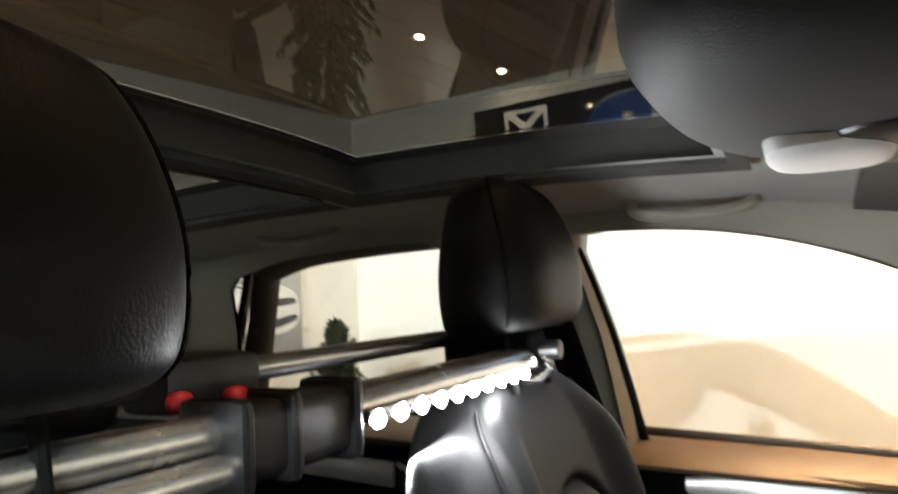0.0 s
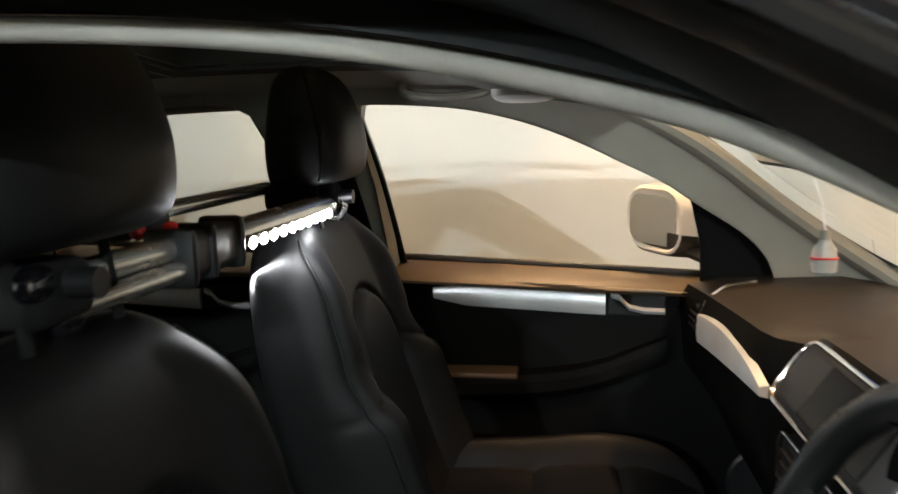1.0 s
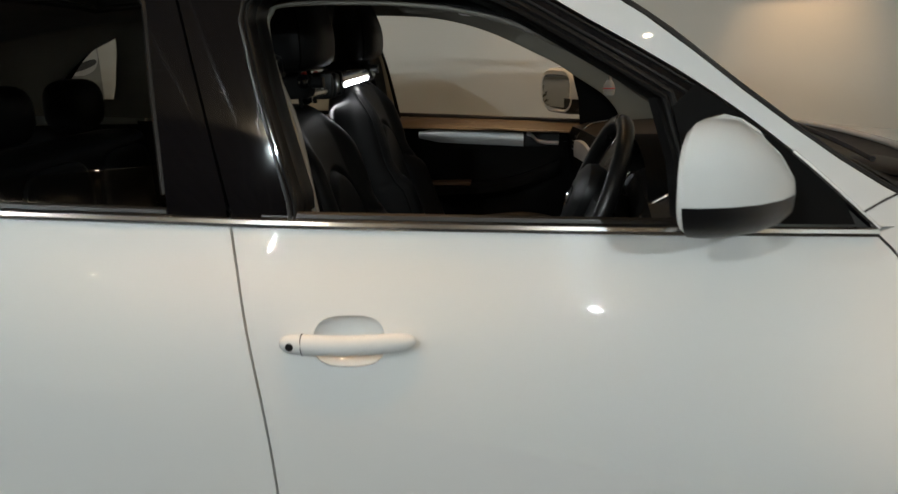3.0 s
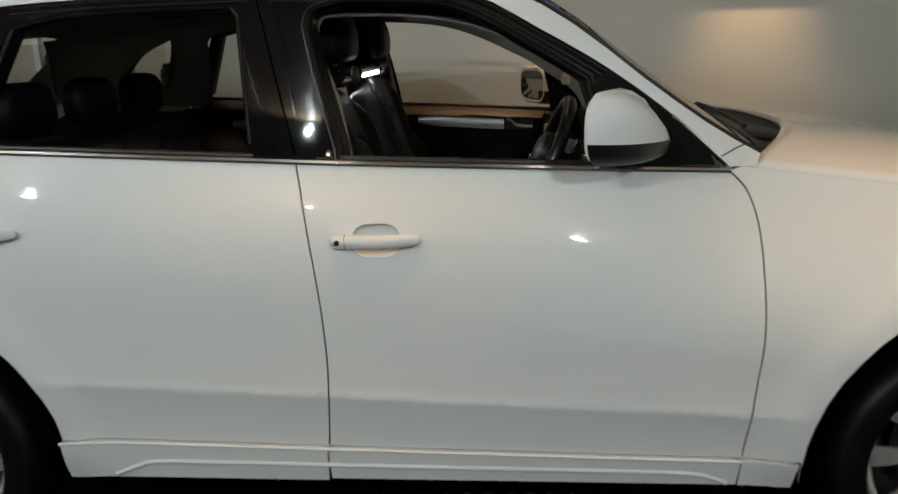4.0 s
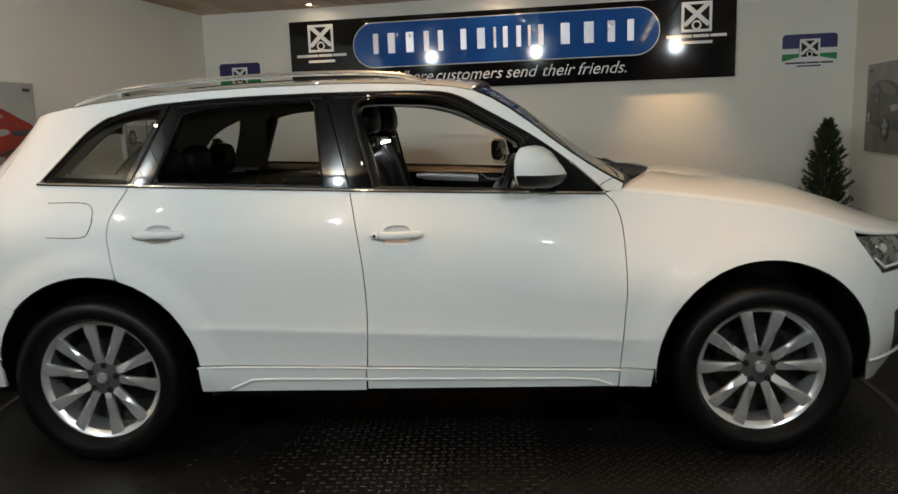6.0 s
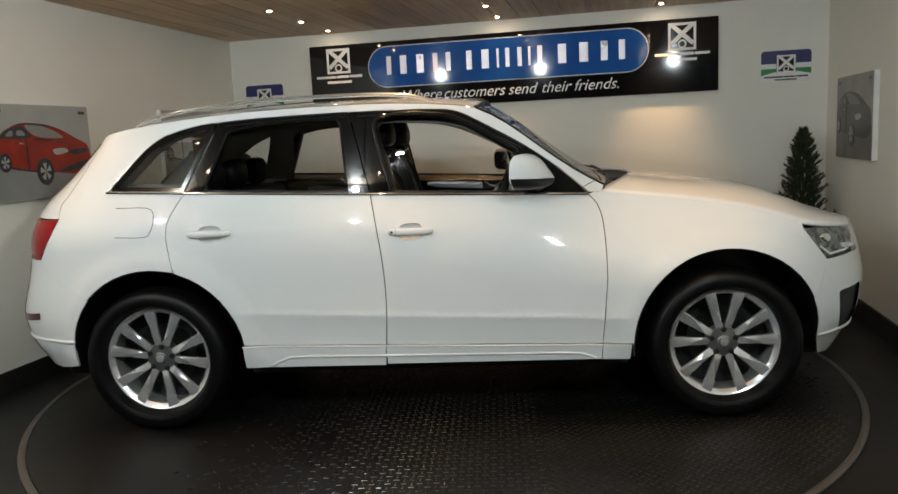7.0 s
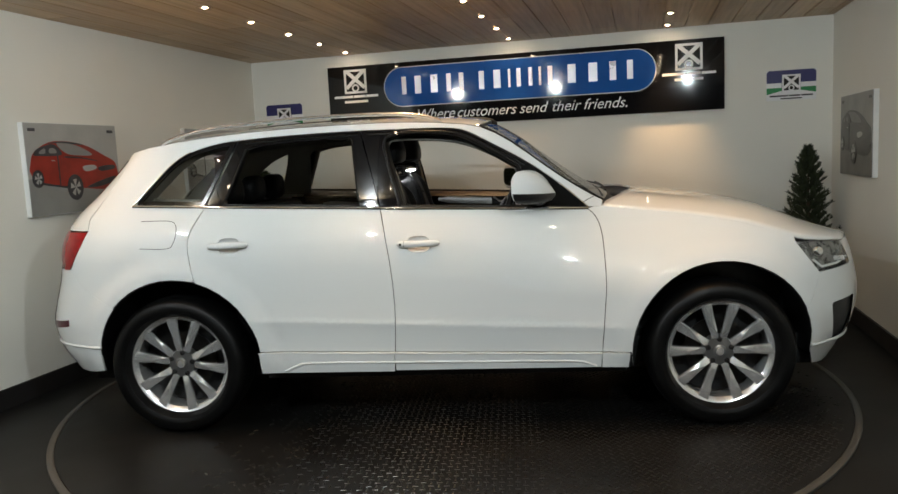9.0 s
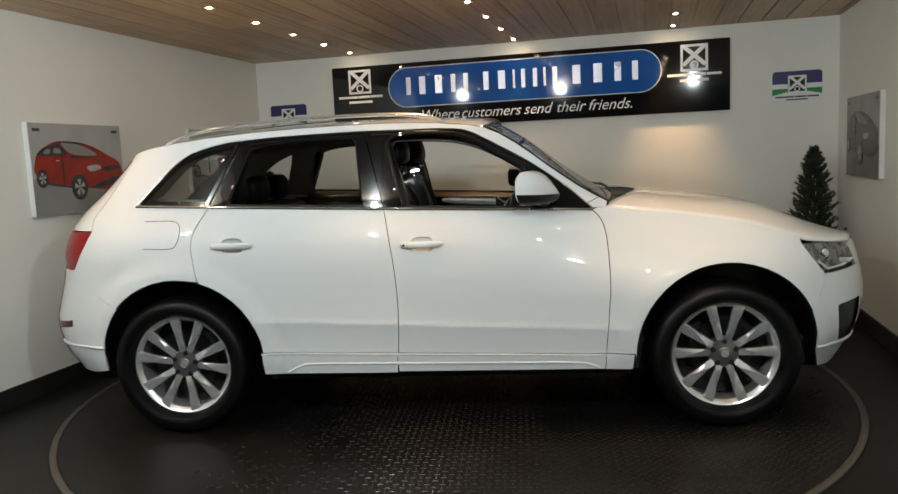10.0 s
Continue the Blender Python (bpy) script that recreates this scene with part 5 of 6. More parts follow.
# ---------------------------------------------------------------- wheels
def build_wheel():
    """Outer face towards -y, hub at the origin."""
    w = part("wheel", lathe([(.254, .10), (.244, .09), (.236, .02), (.238, -.045), (.254, -.062), (.263, -.066), (.267, -.062), (.267, -.045), (.259, .09)], 72), "alloy", car, "silver ten-spoke alloy wheel", True)
    tyre = lathe([(.259, .10), (.276, .118), (.315, .120), (.345, .112), (.363, .085), (.366, .04), (.366, -.04), (.363, -.082), (.346, -.106), (.338, -.112), (.320, -.117), (.304, -.1185), (.297, -.1165), (.282, -.110), (.270, -.085), (.264, -.062)], 96)
    part("tyre", tyre, "tyre", w, "black tyre", True)
    part("brake_disc", lathe([(.0, .03), (.160, .03), (.155, .052), (.0, .052)], 40), "steel", w, "", False)
    part("wheel_back", lathe([(.0, .075), (.236, .075)], 48), "gap", w)
    spoke_rows = []
    for r, wd, y, ridge in ((.062, .0185, -.038, -.75), (.078, .0190, -.044, -.75), (.100, .0195, -.048, -.60), (.130, .0210, -.051, -.15), (.165, .0230, -.054, .45), (.200, .0255, -.058, .75), (.236, .0280, -.061, .75), (.259, .0290, -.060, .75)):
        spoke_rows.append([(-wd, y + .012, r), (-wd * .88, y + .003, r), (wd * (ridge - .12), y - .002, r), (wd * (ridge + .12), y - .001, r), (wd * .90, y + .006, r), (wd, y + .013, r), (wd * .75, y + .028, r), (-wd * .75, y + .028, r)])
    sp = part("spoke", loft(spoke_rows), "alloy", w, "", True)
    sp.matrix_basis = Matrix.Rotation(radians(16), 4, "Y")
    twin = part("spoke", loft([[(-x, y, r) for x, y, r in row] for row in spoke_rows]), "alloy", w, "", True)
    for k in range(1, 10):
        o = twin.copy() if k % 2 and k > 1 else twin if k == 1 else sp.copy()
        if o is not twin:
            scene.collection.objects.link(o)
        o.parent = w
        o.matrix_basis = Matrix.Rotation(radians(72 * (k // 2) + (-16 if k % 2 else 16)), 4, "Y")
    part("hub_cover", lathe([(.0, -.057), (.024, -.056), (.030, -.052), (.032, -.044), (.070, -.038), (.076, -.028), (.076, .02)], 40), "post", w, "darker wheel hub", True)
    part("hub_emblem", lathe([(.0, -.0585), (.018, -.0580), (.020, -.056)], 24), "alloy", w, "plain round hub badge", True)
    bolt = part("wheel_bolt", lathe([(.0, -.0535), (.0065, -.0535), (.0075, -.051), (.0075, -.03)], 6), "steel", w)
    for k in range(5):
        a = radians(90 + 72 * k)
        o = bolt if k == 0 else bolt.copy()
        if k:
            scene.collection.objects.link(o)
        o.parent = w
        o.location = (.060 * math.cos(a), 0, .060 * math.sin(a))
        # raised near-black disc imitates the shade of a bolt hole
        part("bolt_shade_disc", lathe([(.0, -.0480), (.0125, -.0480), (.0140, -.036)], 20), "gap", o)
    part("valve", tube([(-.205, -.03, -.05), (-.20, -.05, -.05)], .004, 6), "rubber", w)
    return w


wheel = build_wheel()
wheel.matrix_basis = at(AXLE - .004, -.808, HUB)
copy_thing(wheel, at(-AXLE - .010, -.808, HUB) @ Matrix.Rotation(radians(9), 4, "Y"))
copy_thing(wheel, at(AXLE, .808, HUB) @ Matrix.Rotation(radians(180), 4, "Z"))
copy_thing(wheel, at(-AXLE, .808, HUB) @ Matrix.Rotation(radians(180), 4, "Z"))


# ---------------------------------------------------------------- cabin
def oval_rings(stations, y0, bolster=0.03, n=32, power=3.0):
    """Upright padded block: stations of (z, x, half width, half depth); the front is dished between side bolsters."""
    def e(c):
        return math.copysign(abs(c) ** (2 / power), c)
    rings = []
    for z, x, hw, ht in stations:
        ring = []
        for k in range(n):
            a = 2 * math.pi * k / n
            yy, xx = hw * e(math.cos(a)), ht * e(math.sin(a))
            if math.sin(a) > 0:
                xx += bolster * (abs(yy / hw) ** 3 - .45) * min(1, hw / .2)
            ring.append((x + xx, y0 + yy, z + .12 * xx))
        rings.append(ring)
    return rings


def smooth_stations(st, k=4):
    cols = catmull([Vector((a[0], a[1], a[2])) for a in st], k)
    dep = catmull([Vector((a[3], 0, 0)) for a in st], k)
    return [(c.x, c.y, c.z, d.x) for c, d in zip(cols, dep)]


def seat_row(hw, front, depth, n=116, back=26):
    """One level of a padded block: the front follows front(y), the sides and back are rounded; gives (y, x) pairs."""
    ring = []
    for k in range(n + 1):
        w = math.sin(math.pi / 2 * (1 - 2 * k / n))
        ring.append((hw * w, depth * max(0, 1 - abs(w) ** 7) ** (1 / 3) + front(hw * w)))
    for k in range(1, back):
        a = math.pi * k / back
        ring.append((-hw * math.copysign(abs(math.cos(a)) ** .5, math.cos(a)), -depth * math.sin(a) ** .5))
    return ring


def dent(d, width, deep):
    return deep * math.exp(-(d / width) ** 2)


def insert_edge(y, z):
    """Distance from the outline of the arched centre panel of a backrest, negative inside."""
    if z < 1.05:
        return abs(y) - .128
    return (math.hypot(y / .128, (z - 1.05) / .125) - 1) * .126


def back_front(y, z, hw):
    """Relief of the backrest: dished centre, bolsters, piped seams."""
    w, d = abs(y) / hw, insert_edge(y, z)
    low = .066 * smooth(.62, .78, z) * (1 - smooth(.99, 1.11, z))
    high = .030 * smooth(1.03, 1.12, z) * (1 - smooth(1.20, 1.315, z))
    x = (low + high) * smooth(.45, .78, w) * (1 - .75 * smooth(.86, 1, w))
    x += .007 * (1 - smooth(-.02, .004, d)) - dent(d, .007, .011)
    if d > 0:
        x -= dent(z - 1.062 + .10 * (w - .5), .006, .008) * smooth(.0, .02, d)
    return x - dent(w - .905, .022, .005) * smooth(.68, .74, z) * (1 - smooth(1.27, 1.31, z))


def front_seat(y0, drop):
    st = [(.58, -.10, .20, .06), (.70, -.145, .238, .083), (.85, -.20, .250, .083), (1.0, -.246, .250, .079), (1.10, -.270, .247, .074), (1.18, -.287, .238, .067), (1.245, -.302, .217, .058), (1.29, -.313, .180, .045), (1.318, -.320, .130, .029), (1.329, -.323, .06, .011)]
    rows = []
    for z, x, hw, ht in smooth_stations(st, 15):
        rows.append([(x + dx, y0 + y, z + .12 * dx - drop) for y, dx in seat_row(hw, lambda y: back_front(y, z, hw), ht)])
    seat = part("front_seat", loft(rows), "leather", car, "black leather front seat", True)
    cush = []
    keys = catmull([Vector((x, z1, hw)) for x, z1, hw in ((-.20, .735, .20), (-.12, .785, .235), (.08, .800, .25), (.22, .812, .25), (.32, .798, .243), (.38, .765, .225), (.41, .73, .20), (.42, .70, .17))], 10)
    for p in keys:
        x, z1, hw = p
        ring = []
        for k in range(97):
            w = math.sin(math.pi / 2 * (1 - 2 * k / 96))
            y = hw * w
            z = z1 - .10 * (1 - max(0, 1 - abs(w) ** 6) ** (1 / 3)) + .042 * smooth(.48, .76, abs(w)) * (1 - .7 * smooth(.85, 1, abs(w)))
            z -= dent(abs(y) - .135, .008, .010)
            if abs(y) < .135:
                z -= dent(x - .08, .008, .009) + dent(x - .245, .008, .009)
            ring.append((x, y0 + y, z))
        ring += [(x, y0 - hw * .98, .66), (x, y0 - hw * .9, .60), (x, y0 + hw * .9, .60), (x, y0 + hw * .98, .66)]
        cush.append(ring)
    part("cushion", loft(cush), "leather", seat, "black leather cushion", True)
    part("seat_base", slab(-.12, .36, y0 - .20, y0 + .20, .44, .60, .03), "plastic", seat)
    hr = [(1.372, -.288, .096, .040), (1.380, -.287, .120, .058), (1.400, -.285, .131, .066), (1.45, -.286, .134, .067), (1.50, -.290, .127, .057), (1.54, -.296, .112, .044), (1.558, -.300, .092, .032), (1.568, -.303, .064, .019), (1.572, -.304, .03, .007)]
    head = part("headrest", loft(oval_rings(smooth_stations(hr, 5), y0, -.010, 56, 3.7)), "leather", seat, "black leather headrest", True)
    for s in (-1, 1):
        part("headrest_post", tube([(-.268, y0 + s * .06, 1.30), (-.285, y0 + s * .06, 1.42)], .005, 8), "matt", seat, "", True)
        part("stitched_seam", tube([(x + ht * .60, y0 + s * hw * .965, z + .07 * ht) for z, x, hw, ht in smooth_stations(hr[1:8], 4)], .0022, 6), "soft", head, "", True)
        piping = [(x + ht * .86 + back_front(hw * .91, z, hw), y0 + s * hw * .93, z + .10 * ht - drop) for z, x, hw, ht in smooth_stations(st[2:8], 5)]
        part("piping", tube(piping, .0026, 6), "leather", seat, "", True)
    return seat


front_seat(-.37, .030)
front_seat(.37, 0)

# rear bench
bench = part("rear_bench", slab(-1.30, -1.10, -.62, .62, .62, 1.16, .06, 4), "leather", car, "black leather rear bench", True)
part("bench_cushion", slab(-1.12, -.62, -.63, .63, .52, .78, .07, 4), "leather", bench, "", True)
for y in (-.40, 0, .40):
    part("headrest", blob(-1.24, y, 1.255, .055, .135, .085, 3.0, 24, 14), "leather", bench, "", True)
    part("back_insert", blob(-1.095, y, .95, .02, .17, .17, 4, 24, 14), "leather", bench, "", True)
part("cabin_floor", slab(-.92, .94, -.80, .80, .40, .45), "carpet", car, "dark carpet")
part("boot_floor", slab(-2.0, -.92, -.55, .55, .40, .45), "carpet", car, "dark carpet")
part("load_cover", slab(-2.0, -1.30, -.70, .70, 1.06, 1.08, .008), "soft", car, "dark load cover")
part("bulkhead", slab(.98, 1.02, -.68, .68, .45, 1.06), "gap", car)


def door_card(side, door, x0, x1, front):
    """Inner door trim with ledge, metal strip, pull, armrest and pocket."""
    def y(x, z):
        return .735 - .018 * smooth(1.0, .8, z) + .010 * smooth(.7, .45, z) + (.02 if not front else 0)
    card = skin("door_card", [(x0, .46), (x1, .46), (x1, belt(x1) - .024), (x0, belt(x0) - .024)], "soft", door, side, surf=y, off=0, depth=.03, step=.09, label="black inner door trim")
    # skins face outwards: turn the card to the cabin
    card.data.flip_normals()
    ledge = []
    for k in range(25):
        x = x0 + (x1 - x0) * k / 24
        z = belt(x)
        ledge.append([(x, side * min(yy, half(x, z) - .022), zz) for yy, zz in ((.845, z - .03), (.843, z + .002), (.832, z + .005), (.806, z + .001), (.775, z - .008), (.752, z - .018), (.738, z - .028), (.745, z - .040))])
    # door top coloured as if lit by the warm downlights
    part("door_ledge", loft(ledge), "ledge", card, "padded door top, warm light coloured in", True)
    a, b = (-.145, .235) if front else (x0 + .14, -.708)
    low = .050 if front else .092
    strip = []
    for k in range(17):
        g = k / 16
        x = a + (b - a) * g
        h = .024 * min(1, .35 + 3.2 * g) ** .7
        zc = belt(x) - low - .006 * g
        strip.append([(x, side * (y(x, zc) - dd), zc + hh * h) for dd, hh in ((-.002, -1), (.008, -1), (.013, -.6), (.014, 0), (.012, .7), (.007, 1), (-.002, 1))])
    part("metal_strip", loft(strip), "alu", card, "brushed aluminium trim strip", True)
    zc = belt(b) - low - .004
    part("pull_recess", slab(b + .004, b + .13, *sorted((side * (y(b, zc) - .003), side * (y(b, zc) + .01))), zc - .028, zc + .026, .004), "plastic", card)
    part("door_pull", loft([[(b + x, side * (y(b, zc) - d + e2), zc + dz + e3) for e2, e3 in ((.0, .007), (.006, .0), (.0, -.007), (-.006, 0))] for x, dz, d in ((.012, .020, .010), (.030, .014, .014), (.050, -.006, .020), (.080, -.012, .024), (.125, -.014, .022))]), "alu", card, "aluminium door pull", True)
    rest = []
    pts = curve2([(a - .12, .905), (a + .10, .910), (a + .26, .917), (a + .37, .937), (a + .45, .967), (a + .51, .990)], 5)
    for i, (x, z) in enumerate(pts):
        g = i / (len(pts) - 1)
        d = .085 * (1 - .55 * g)
        rest.append([(x, side * (y(x, z) - dd), z + hh) for dd, hh in ((-.005, -.045), (d * .7, -.040), (d, -.020), (d, .004), (d * .8, .017), (-.005, .014))])
    part("armrest", loft(rest), "soft", card, "black padded armrest", True)
    # pad over the black armrest, its brown painted for warm light
    part("armrest_pad", slab(a - .115, a + .19, *sorted((side * (y(a, .93) - .066), side * (y(a, .93) - .002))), .916, .934, .006, 3), "ledge", card, "armrest top, warm light coloured in", True)
    part("door_pocket", slab(x0 + .12, x1 - .10, *sorted((side * .66, side * .73)), .50, .62, .02), "plastic", card)
    part("speaker_grille", lathe([(.0, -.004), (.075, -.004), (.082, .004)], 28), "plastic", card, "", True).location = (x1 - .14, side * (y(0, .66) - .004), .68)
    return card


for s in (-1, 1):
    door_card(s, doors[s][0], -.27, .72, True)
    door_card(s, doors[s][1], -1.13, -.30, False)

# dashboard: cross-sections over the car's width
dash_rows, knee_rows = [], []
for k in range(33):
    y = -.74 + 1.48 * k / 32
    b = abs(y) / .74
    bow = .05 * b * b - .055 * (1 - smooth(.21, .30, abs(y)))
    top = 1.150 - .012 * b
    prof = [(.90, 1.10), (.84, 1.128), (.70, 1.150), (.58, top + .004), (.50 - bow * .3, top - .002), (.462 - bow, top - .018), (.445 - bow, top - .05), (.448 - bow, 1.02), (.455 - bow, .95), (.475, .86), (.52, .76), (.60, .62), (.90, .60)]
    dash_rows.append([(x, y, z) for x, z in prof[:6]] + [(.60, y, top - .03), (.90, y, 1.06)])
    knee_rows.append([(x, y, z) for x, z in prof[5:]] + [(.90, y, 1.055), (.60, y, top - .034)])
dash = part("dashboard", loft(dash_rows), "padtop", car, "dark soft-touch dashboard", True)
part("lower_dash", loft(knee_rows), "soft", dash, "black lower dash", True)
trim = []
for k in range(15):
    g = k / 14
    y = .24 + .35 * g
    bow = .05 * (y / .74) ** 2
    low, up = 1.030 + .012 * (1 - g), 1.036 + .062 * math.sin(math.pi * min(1, .08 + .62 * g)) ** .6
    trim.append([(.446 - bow - dx, y, z) for dx, z in ((-.004, up), (.010, up - .003), (.012, (low + up) / 2), (.010, low + .003), (-.004, low))])
part("metal_strip", loft(trim), "alu", dash, "brushed aluminium dash strip", True)
for y in (.665, -.665):
    part("air_vent", box(.03, .105, .075, at(.425, y, 1.065), .012, 3), "plastic", dash, "", True)
    part("vent_trim", tube(catmull([(.412, y * .91, 1.070), (.416, y * .91, 1.092), (.434, y * .92, 1.120), (.470, y * .93, 1.142), (.520, y * .91, 1.152)], 5), .004, 8), "chrome", dash, "chrome vent edge", True)
    for z in (1.05, 1.065, 1.08):
        part("vent_slat", slab(.404, .412, y - .045, y + .045, z - .002, z + .002, .001), "plastic", dash)
SCREEN = at(.482, .012, 1.092) @ Matrix.Rotation(radians(35), 4, "Y")
part("screen_surround", box(.05, .385, .108, SCREEN, .018, 3), "plastic", dash, "", True)
part("display_screen", box(.006, .200, .080, SCREEN @ at(-.0245, -.02, 0), .002), "screen", dash, "dark display screen")
part("screen_trim", tube([SCREEN @ Vector((-.024, y, z)) for y, z in rounded(.380, .104, .030, 5, 0, 0)], .0036, 6, True), "chrome", dash, "chrome screen surround", True)
part("centre_stack", slab(.44, .56, -.13, .17, .74, 1.02, .02), "plastic", dash, "", True)
part("climate_trim", tube([(.434, y, z) for y, z in rounded(.29, .10, .025, 5, 0, .985)], .003, 6, True), "chrome", dash, "chrome climate panel outline", True)
for z in (.965, .985, 1.005):
    part("climate_slat", slab(.432, .446, -.135, .135, z - .004, z + .004, .002), "plastic", dash)
for k, y in enumerate((-.06, .02, .10)):
    o = part("climate_knob", lathe([(.0, -.016), (.018, -.016), (.021, .0)], 20), "alu", dash, "", True)
    o.matrix_basis = at(.438, y, .93) @ Matrix.Rotation(radians(-90), 4, "Z")
hood_rows = []
for k in range(17):
    a = math.pi * k / 16
    y, z = -.395 + .20 * math.cos(a), 1.12 + .105 * math.sin(a)
    hood_rows.append([(.43 + .05 * math.sin(a) * 0, y, z), (.62, y, z + .0), (.74, -.395 + .17 * math.cos(a), 1.10 + .06 * math.sin(a)), (.62, -.395 + .185 * math.cos(a), 1.115 + .088 * math.sin(a)), (.445, -.395 + .190 * math.cos(a), 1.117 + .094 * math.sin(a))])
part("instrument_hood", loft(hood_rows, False), "soft", dash, "dark instrument hood", True)
part("instrument_panel", slab(.50, .53, -.58, -.21, 1.04, 1.20, .01), "screen", dash)
for y in (-.485, -.315):
    part("dial", tube([(.497, y + .055 * math.cos(a), 1.135 + .055 * math.sin(a)) for a in [j * math.pi / 14 for j in range(28)]], .003, 6, True), "chrome", dash, "", True)
part("light_switch", lathe([(.0, -.02), (.026, -.02), (.03, .0)], 24), "plastic", dash, "", True).matrix_basis = at(.405, -.60, .98) @ Matrix.Rotation(radians(-90), 4, "Z")

# steering wheel
SW = at(.345, -.37, 1.075) @ Matrix.Rotation(radians(-68), 4, "Y")


def wheel_point(r, a, h=0.0):
    return SW @ Vector((r * math.cos(a), r * math.sin(a), h))


sw = part("steering_wheel", tube([wheel_point(.187, 2 * math.pi * k / 48) for k in range(48)], .0185, 14, True), "grip", car, "black leather steering wheel", True)
pad = []
for h, rr in ((-.03, .060), (-.01, .080), (.012, .086), (.030, .079), (.040, .060), (.046, .030)):
    pad.append([wheel_point(rr * (1 + .10 * math.cos(2 * a) + .10 * math.cos(3 * a + math.pi)), a, h) for a in [2 * math.pi * k / 36 for k in range(36)]])
part("airbag_pad", loft(pad), "plastic", sw, "", True)
for a, wd in ((math.pi / 2, .036), (-math.pi / 2, .036), (math.pi - .26, .024), (math.pi + .26, .024)):
    d, n = Vector((math.cos(a), math.sin(a), 0)), Vector((-math.sin(a), math.cos(a), 0))
    part("spoke", loft([[SW @ (d * r + n * (w2 * sx) + Vector((0, 0, hz * sz))) for sx, sz in ((-1, 0), (-.7, 1), (.7, 1), (1, 0), (.7, -1), (-.7, -1))] for r, w2, hz in ((.06, wd * 1.2, .012), (.12, wd, .010), (.178, wd * 1.1, .010))]), "plastic", sw, "", True)
    if wd > .03:
        part("spoke_trim", tube([SW @ (d * r + n * (.020 if math.sin(a) > 0 else -.020) + Vector((0, 0, .013))) for r in (.085, .11, .14, .165)], .004, 6), "chrome", sw, "bright spoke trim", True)
part("emblem", lathe([(.0, -.002), (.022, -.002), (.024, .002)], 20), "chrome", sw, "plain round badge", True).matrix_basis = SW @ at(0, 0, .047) @ Matrix.Rotation(radians(90), 4, "X")
part("steering_column", tube([wheel_point(0, 0, -.02), wheel_point(0, 0, -.22)], .045, 14), "plastic", sw, "", True)
for s in (-1, 1):
    part("stalk", tube([wheel_point(.03, s * math.pi / 2, -.05), wheel_point(.17, s * math.pi / 2, -.045)], [.008, .006], 8), "plastic", sw, "", True)

# centre console, gear lever
con = part("centre_console", slab(-.30, .50, -.13, .13, .45, .775, .03, 3), "plastic", car, "black centre console", True)
frame_out, frame_in = rounded(.34, .25, .05, 6, .265, 0), rounded(.285, .185, .036, 6, .275, 0)
part("metal_frame", loft([[(x, y, z + .10 * (x - .1)) for x, y in pts] for pts, z in ((frame_out, .768), (frame_out, .786), ([(x + (a - x) * .25, y + (b - y) * .25) for (x, y), (a, b) in zip(frame_out, frame_in)], .793), (frame_in, .792), (frame_in, .77))], False), "alu", con, "brushed aluminium console frame", True)
part("console_armrest", slab(-.30, .055, -.10, .10, .775, .835, .028, 4), "leather", con, "black padded armrest", True)
for x in (.165, .225):
    part("cup_ring", tube([(x + .030 * math.cos(a), -.045 + .030 * math.sin(a), .792) for a in [j * math.pi / 12 for j in range(24)]], .0018, 6, True), "post", con, "", True)
part("gear_gaiter", loft([[(.30 + r * math.cos(a) - .6 * (z - .78), .02 + r * .8 * math.sin(a), z) for a in [j * math.pi / 10 for j in range(20)]] for r, z in ((.062, .782), (.052, .80), (.030, .825), (.014, .845))]), "leather", con, "", True)
lever = part("gear_lever", tube([(.265, .02, .84), (.259, .02, .88)], .009, 8), "chrome", con, "", True)
part("gear_knob", blob(.257, .02, .900, .026, .022, .032, 2.3, 20, 12), "gloss", lever, "black gear knob", True)
for s in (-1, 1):
    part("belt_buckle", box(.018, .03, .07, at(-.10, s * .135, .80) @ Matrix.Rotation(radians(-14), 4, "Y"), .006), "plastic", car, "", True)
    part("buckle_button", box(.014, .022, .014, at(-.109, s * .135, .836) @ Matrix.Rotation(radians(-14), 4, "Y"), .003), "redplastic", car, "red buckle button", True)

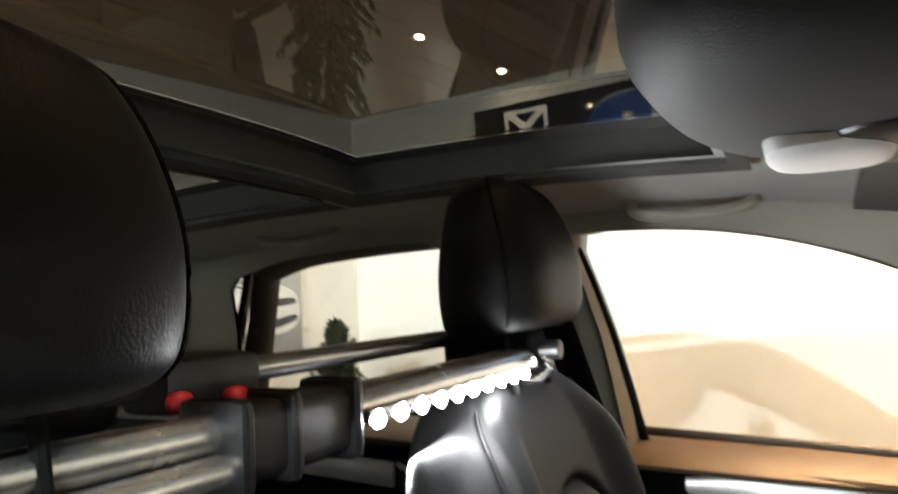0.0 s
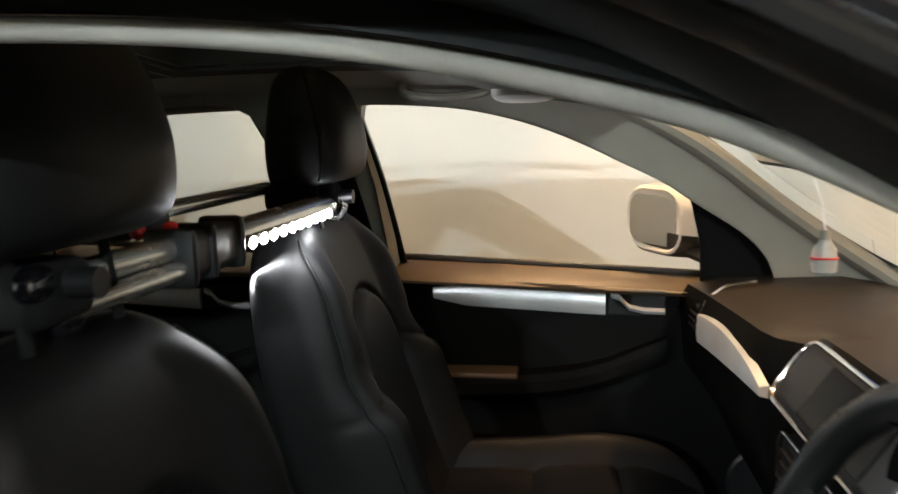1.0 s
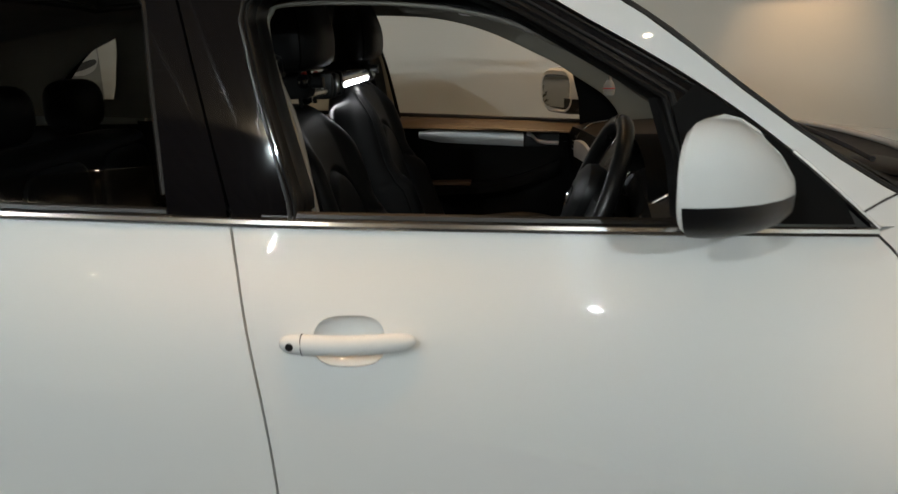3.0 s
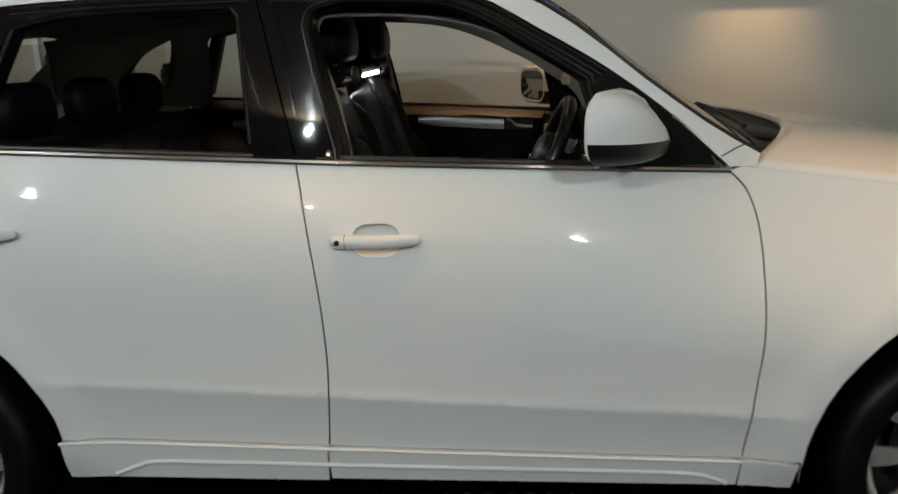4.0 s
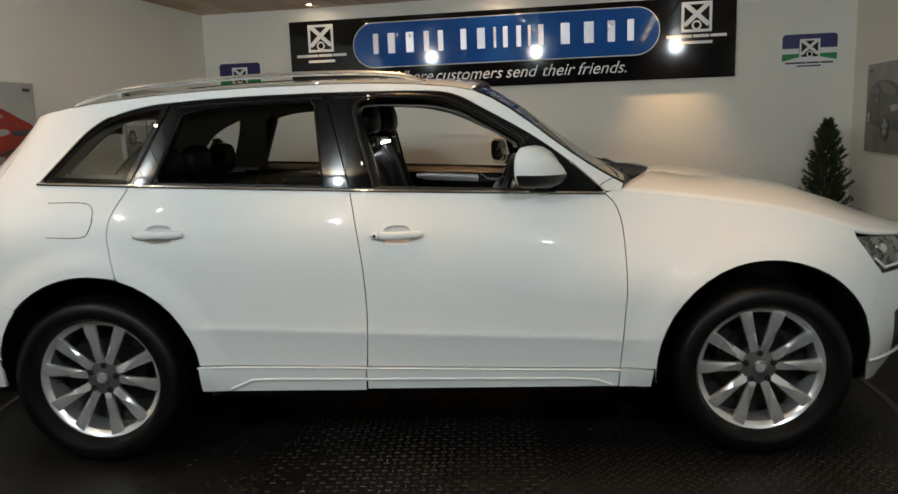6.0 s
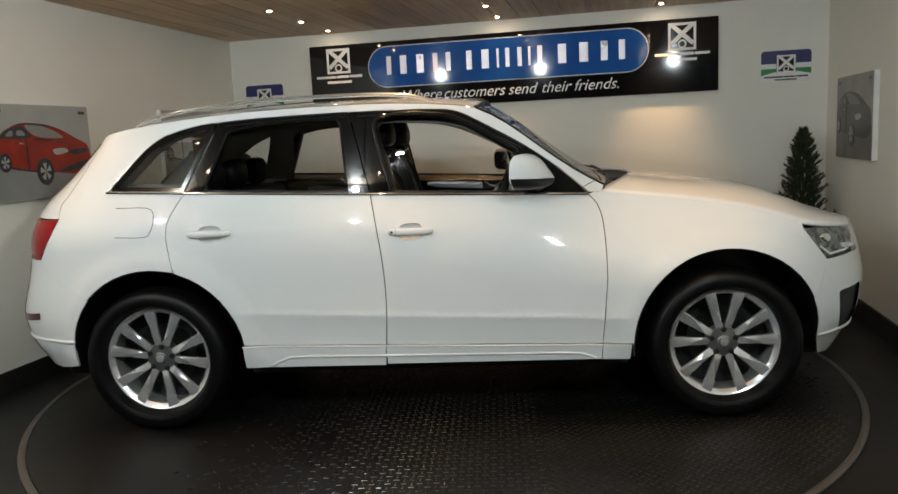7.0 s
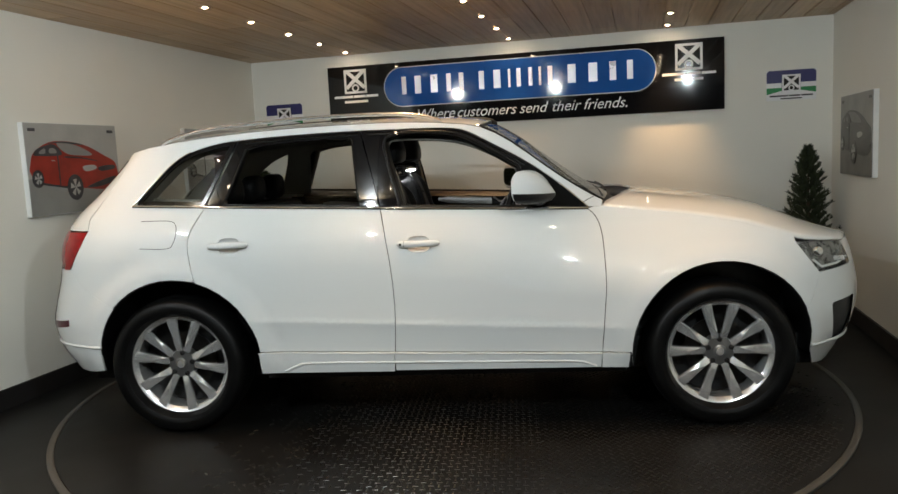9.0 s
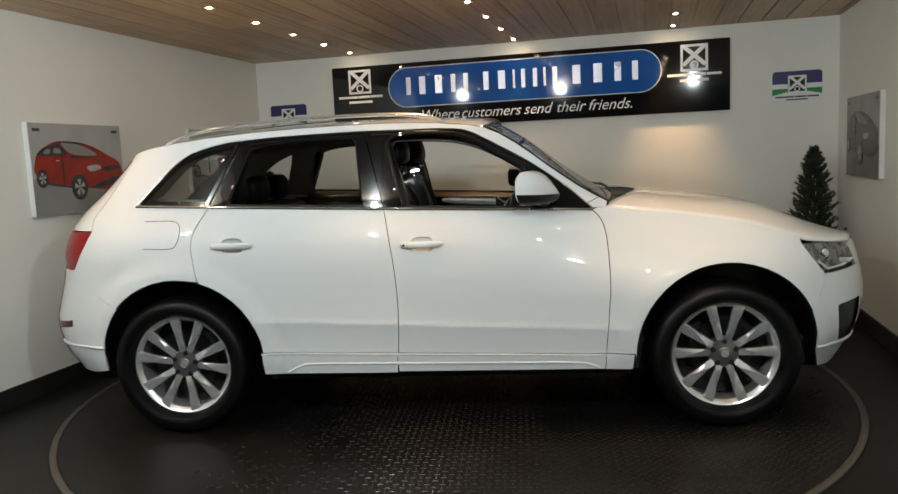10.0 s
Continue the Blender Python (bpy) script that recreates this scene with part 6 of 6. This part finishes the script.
# overhead: lamp console, visors, mirror, grab handles
oc = part("overhead_console", blob(.150, -.10, 1.560, .165, .185, .064, 3.0, 48, 24), "console", car, "grey overhead lamp console", True)
part("button_panel", blob(.165, -.075, 1.500, .085, .075, .010, 3.4, 32, 10), "plastic", oc, "black switch panel", True)
part("reading_lamp", blob(.085, -.070, 1.499, .036, .052, .012, 3.4, 28, 10), "white", oc, "pale reading lamp lens", True)
part("switch_trim", tube([(.165 + .088 * math.cos(a), -.075 + .078 * math.sin(a), 1.501) for a in [j * math.pi / 16 for j in range(32)]], .0022, 6, True), "chrome", oc, "bright switch surround", True)
for s in (-1, 1):
    vis = [[(.12, s * (.26 + .33 * k / 8), 1.530 - .016 * (k / 8) ** 2) for k in range(9)], [(.300, s * (.22 + .35 * k / 8), 1.512 - .026 * (k / 8) ** 2) for k in range(9)]]
    bm = loft([v + [(x, y, z + .012) for x, y, z in v[::-1]] for v in vis])
    part("sun_visor", bm, "overhead", car, "grey fabric sun visor", True)
    for x in (-.09, -.80):
        z = 1.545 if x > -.5 else 1.555
        part("grab_handle", tube(catmull([(x - .09, s * .60, z + .010), (x - .075, s * .585, z - .012), (x, s * .58, z - .02), (x + .075, s * .585, z - .012), (x + .09, s * .60, z + .010)], 5), .009, 8), "pillar", car, "grey grab handle", True)
im = part("interior_mirror", box(.03, .235, .065, at(.40, .04, 1.437) @ Matrix.Rotation(radians(-8), 4, "Y"), .014, 3), "plastic", car, "black interior mirror", True)
part("mirror_glass", box(.002, .21, .048, at(.384, .04, 1.434) @ Matrix.Rotation(radians(-8), 4, "Y"), .0008), "mirror", im, "mirror glass")
part("mirror_stem", tube([(.41, .03, 1.45), (.43, .0, 1.475), (.445, 0, 1.488)], .012, 8), "plastic", im, "", True)


# ---------------------------------------------------------------- loose things in the cabin
def light_bar():
    """Twin telescopic aluminium bars clamped to the headrest posts, with a lit strip of diodes."""
    t = thing("light_bar", "aluminium telescopic bar with a lit diode strip, clamped between the headrests", "light bar", at(-.27, 0, 1.30))
    o = Vector((.27, 0, -1.30))

    def add(name, bm, mat, label="", smooth_it=True, parent=t):
        bmesh.ops.translate(bm, verts=bm.verts, vec=o)
        return part(name, bm, mat, parent, label, smooth_it)
    add("front_tube", tube([(-.285, -.385, 1.345), (-.285, -.17, 1.340)], .0135, 14), "bar", "brushed aluminium tube")
    add("lower_tube", tube([(-.272, -.385, 1.322), (-.272, -.17, 1.318)], .011, 14), "bar", "brushed aluminium tube")
    add("rear_tube", tube([(-.365, -.42, 1.368), (-.372, .34, 1.368)], .011, 14), "bar", "brushed aluminium tube")
    add("sleeve", box(.046, .135, .052, at(-.283, -.118, 1.331), .012, 3), "plastic", "black sleeve")
    for y in (-.181, -.131, -.054):
        add("sleeve_collar", box(.058, .016, .064, at(-.283, y, 1.331), .010, 2), "plastic")
    add("lamp_tube", tube([(-.277, -.048, 1.336), (-.270, .345, 1.338)], .019, 18), "bar", "aluminium lamp tube")
    add("diode_strip", box(.010, .37, .012, at(-.2575, .140, 1.330) @ Matrix.Rotation(radians(12), 4, "Y"), .002), "bar")
    for k in range(10):
        add("diode", blob(-.2530, -.032 + .0372 * k, 1.3265, .0045, .0100, .0075, 2, 14, 8), "led", "glowing white diode")
    add("end_bracket", tube([(-.262 + .022 * math.cos(a), .356, 1.334 + .022 * math.sin(a)) for a in [j * math.pi / 10 for j in range(20)]], .006, 8, True), "bar", "grey end bracket")
    for y in (-.40, .36):
        add("clamp", box(.13, .055 if y > 0 else .075, .050, at(-.315, y, 1.350 if y > 0 else 1.342), .018, 4), "matt", "black headrest clamp")
        add("clamp_screw", tube([(-.25, y, 1.35), (-.225, y, 1.35)], .012, 12), "plastic")
    for x, y, z in ((-.262, -.425, 1.352), (-.268, -.385, 1.318)):
        add("clamp_knob", blob(x, y, z, .013, .017, .015, 2.4, 18, 10), "gloss", "shiny black clamp knob")
    for x, y, z in ((-.323, -.173, 1.358), (-.303, -.140, 1.358)):
        add("release_button", blob(x, y, z, .008, .010, .008, 2.4, 14, 8), "redplastic", "red release button")
    add("rear_joint", box(.05, .10, .04, at(-.362, -.12, 1.366), .010, 2), "plastic")
    return t


light_bar()
ring = thing("black_loop", "black plastic loop hanging on the driver's headrest clamp", "strap loop", at(-.30, -.535, 1.285))
part("loop", tube([(.012 * math.sin(a), .045 * math.cos(a), .060 + .060 * math.sin(a)) for a in [j * math.pi / 14 for j in range(28)]], .011, 10, True, .7), "plastic", ring, "", True)
part("loop_clip", box(.03, .05, .03, at(0, .05, .095), .008, 2), "plastic", ring)

fresh = thing("air_freshener", "small white bottle air freshener hanging below the mirror", "air freshener", at(.437, .015, 1.278) @ Matrix.Scale(.84, 4))
part("bottle", loft([[(r * math.cos(a), r * .6 * math.sin(a), z) for a in [j * math.pi / 10 for j in range(20)]] for r, z in ((.010, .0), (.0165, .004), (.018, .02), (.0165, .036), (.010, .046), (.007, .052))]), "milky", fresh, "", True)
part("cap", tube([(0, 0, .050), (0, 0, .064)], .0065, 12), "pillar", fresh, "", True)
part("cord", tube([(0, 0, .06), (-.005, .004, .10), (-.015, .010, .135)], .0012, 6), "white", fresh)
part("label_band", tube([(.0183 * math.cos(a), .0111 * math.sin(a), .024) for a in [j * math.pi / 10 for j in range(20)]], .0016, 6, True), "redplastic", fresh, "thin red band")

# light of the diode strip
strip_light = bpy.data.lights.new("diode_strip_light", "AREA")
strip_light.shape, strip_light.size, strip_light.size_y, strip_light.energy, strip_light.color = "RECTANGLE", .32, .004, 0.55, (0.95, 0.98, 1.0)
lamp_ob = new("diode_strip_light", strip_light)
lamp_ob.matrix_world = look((-.244, .16, 1.320), (-.18, .16, 1.24)) @ Matrix.Rotation(radians(90), 4, "Z")
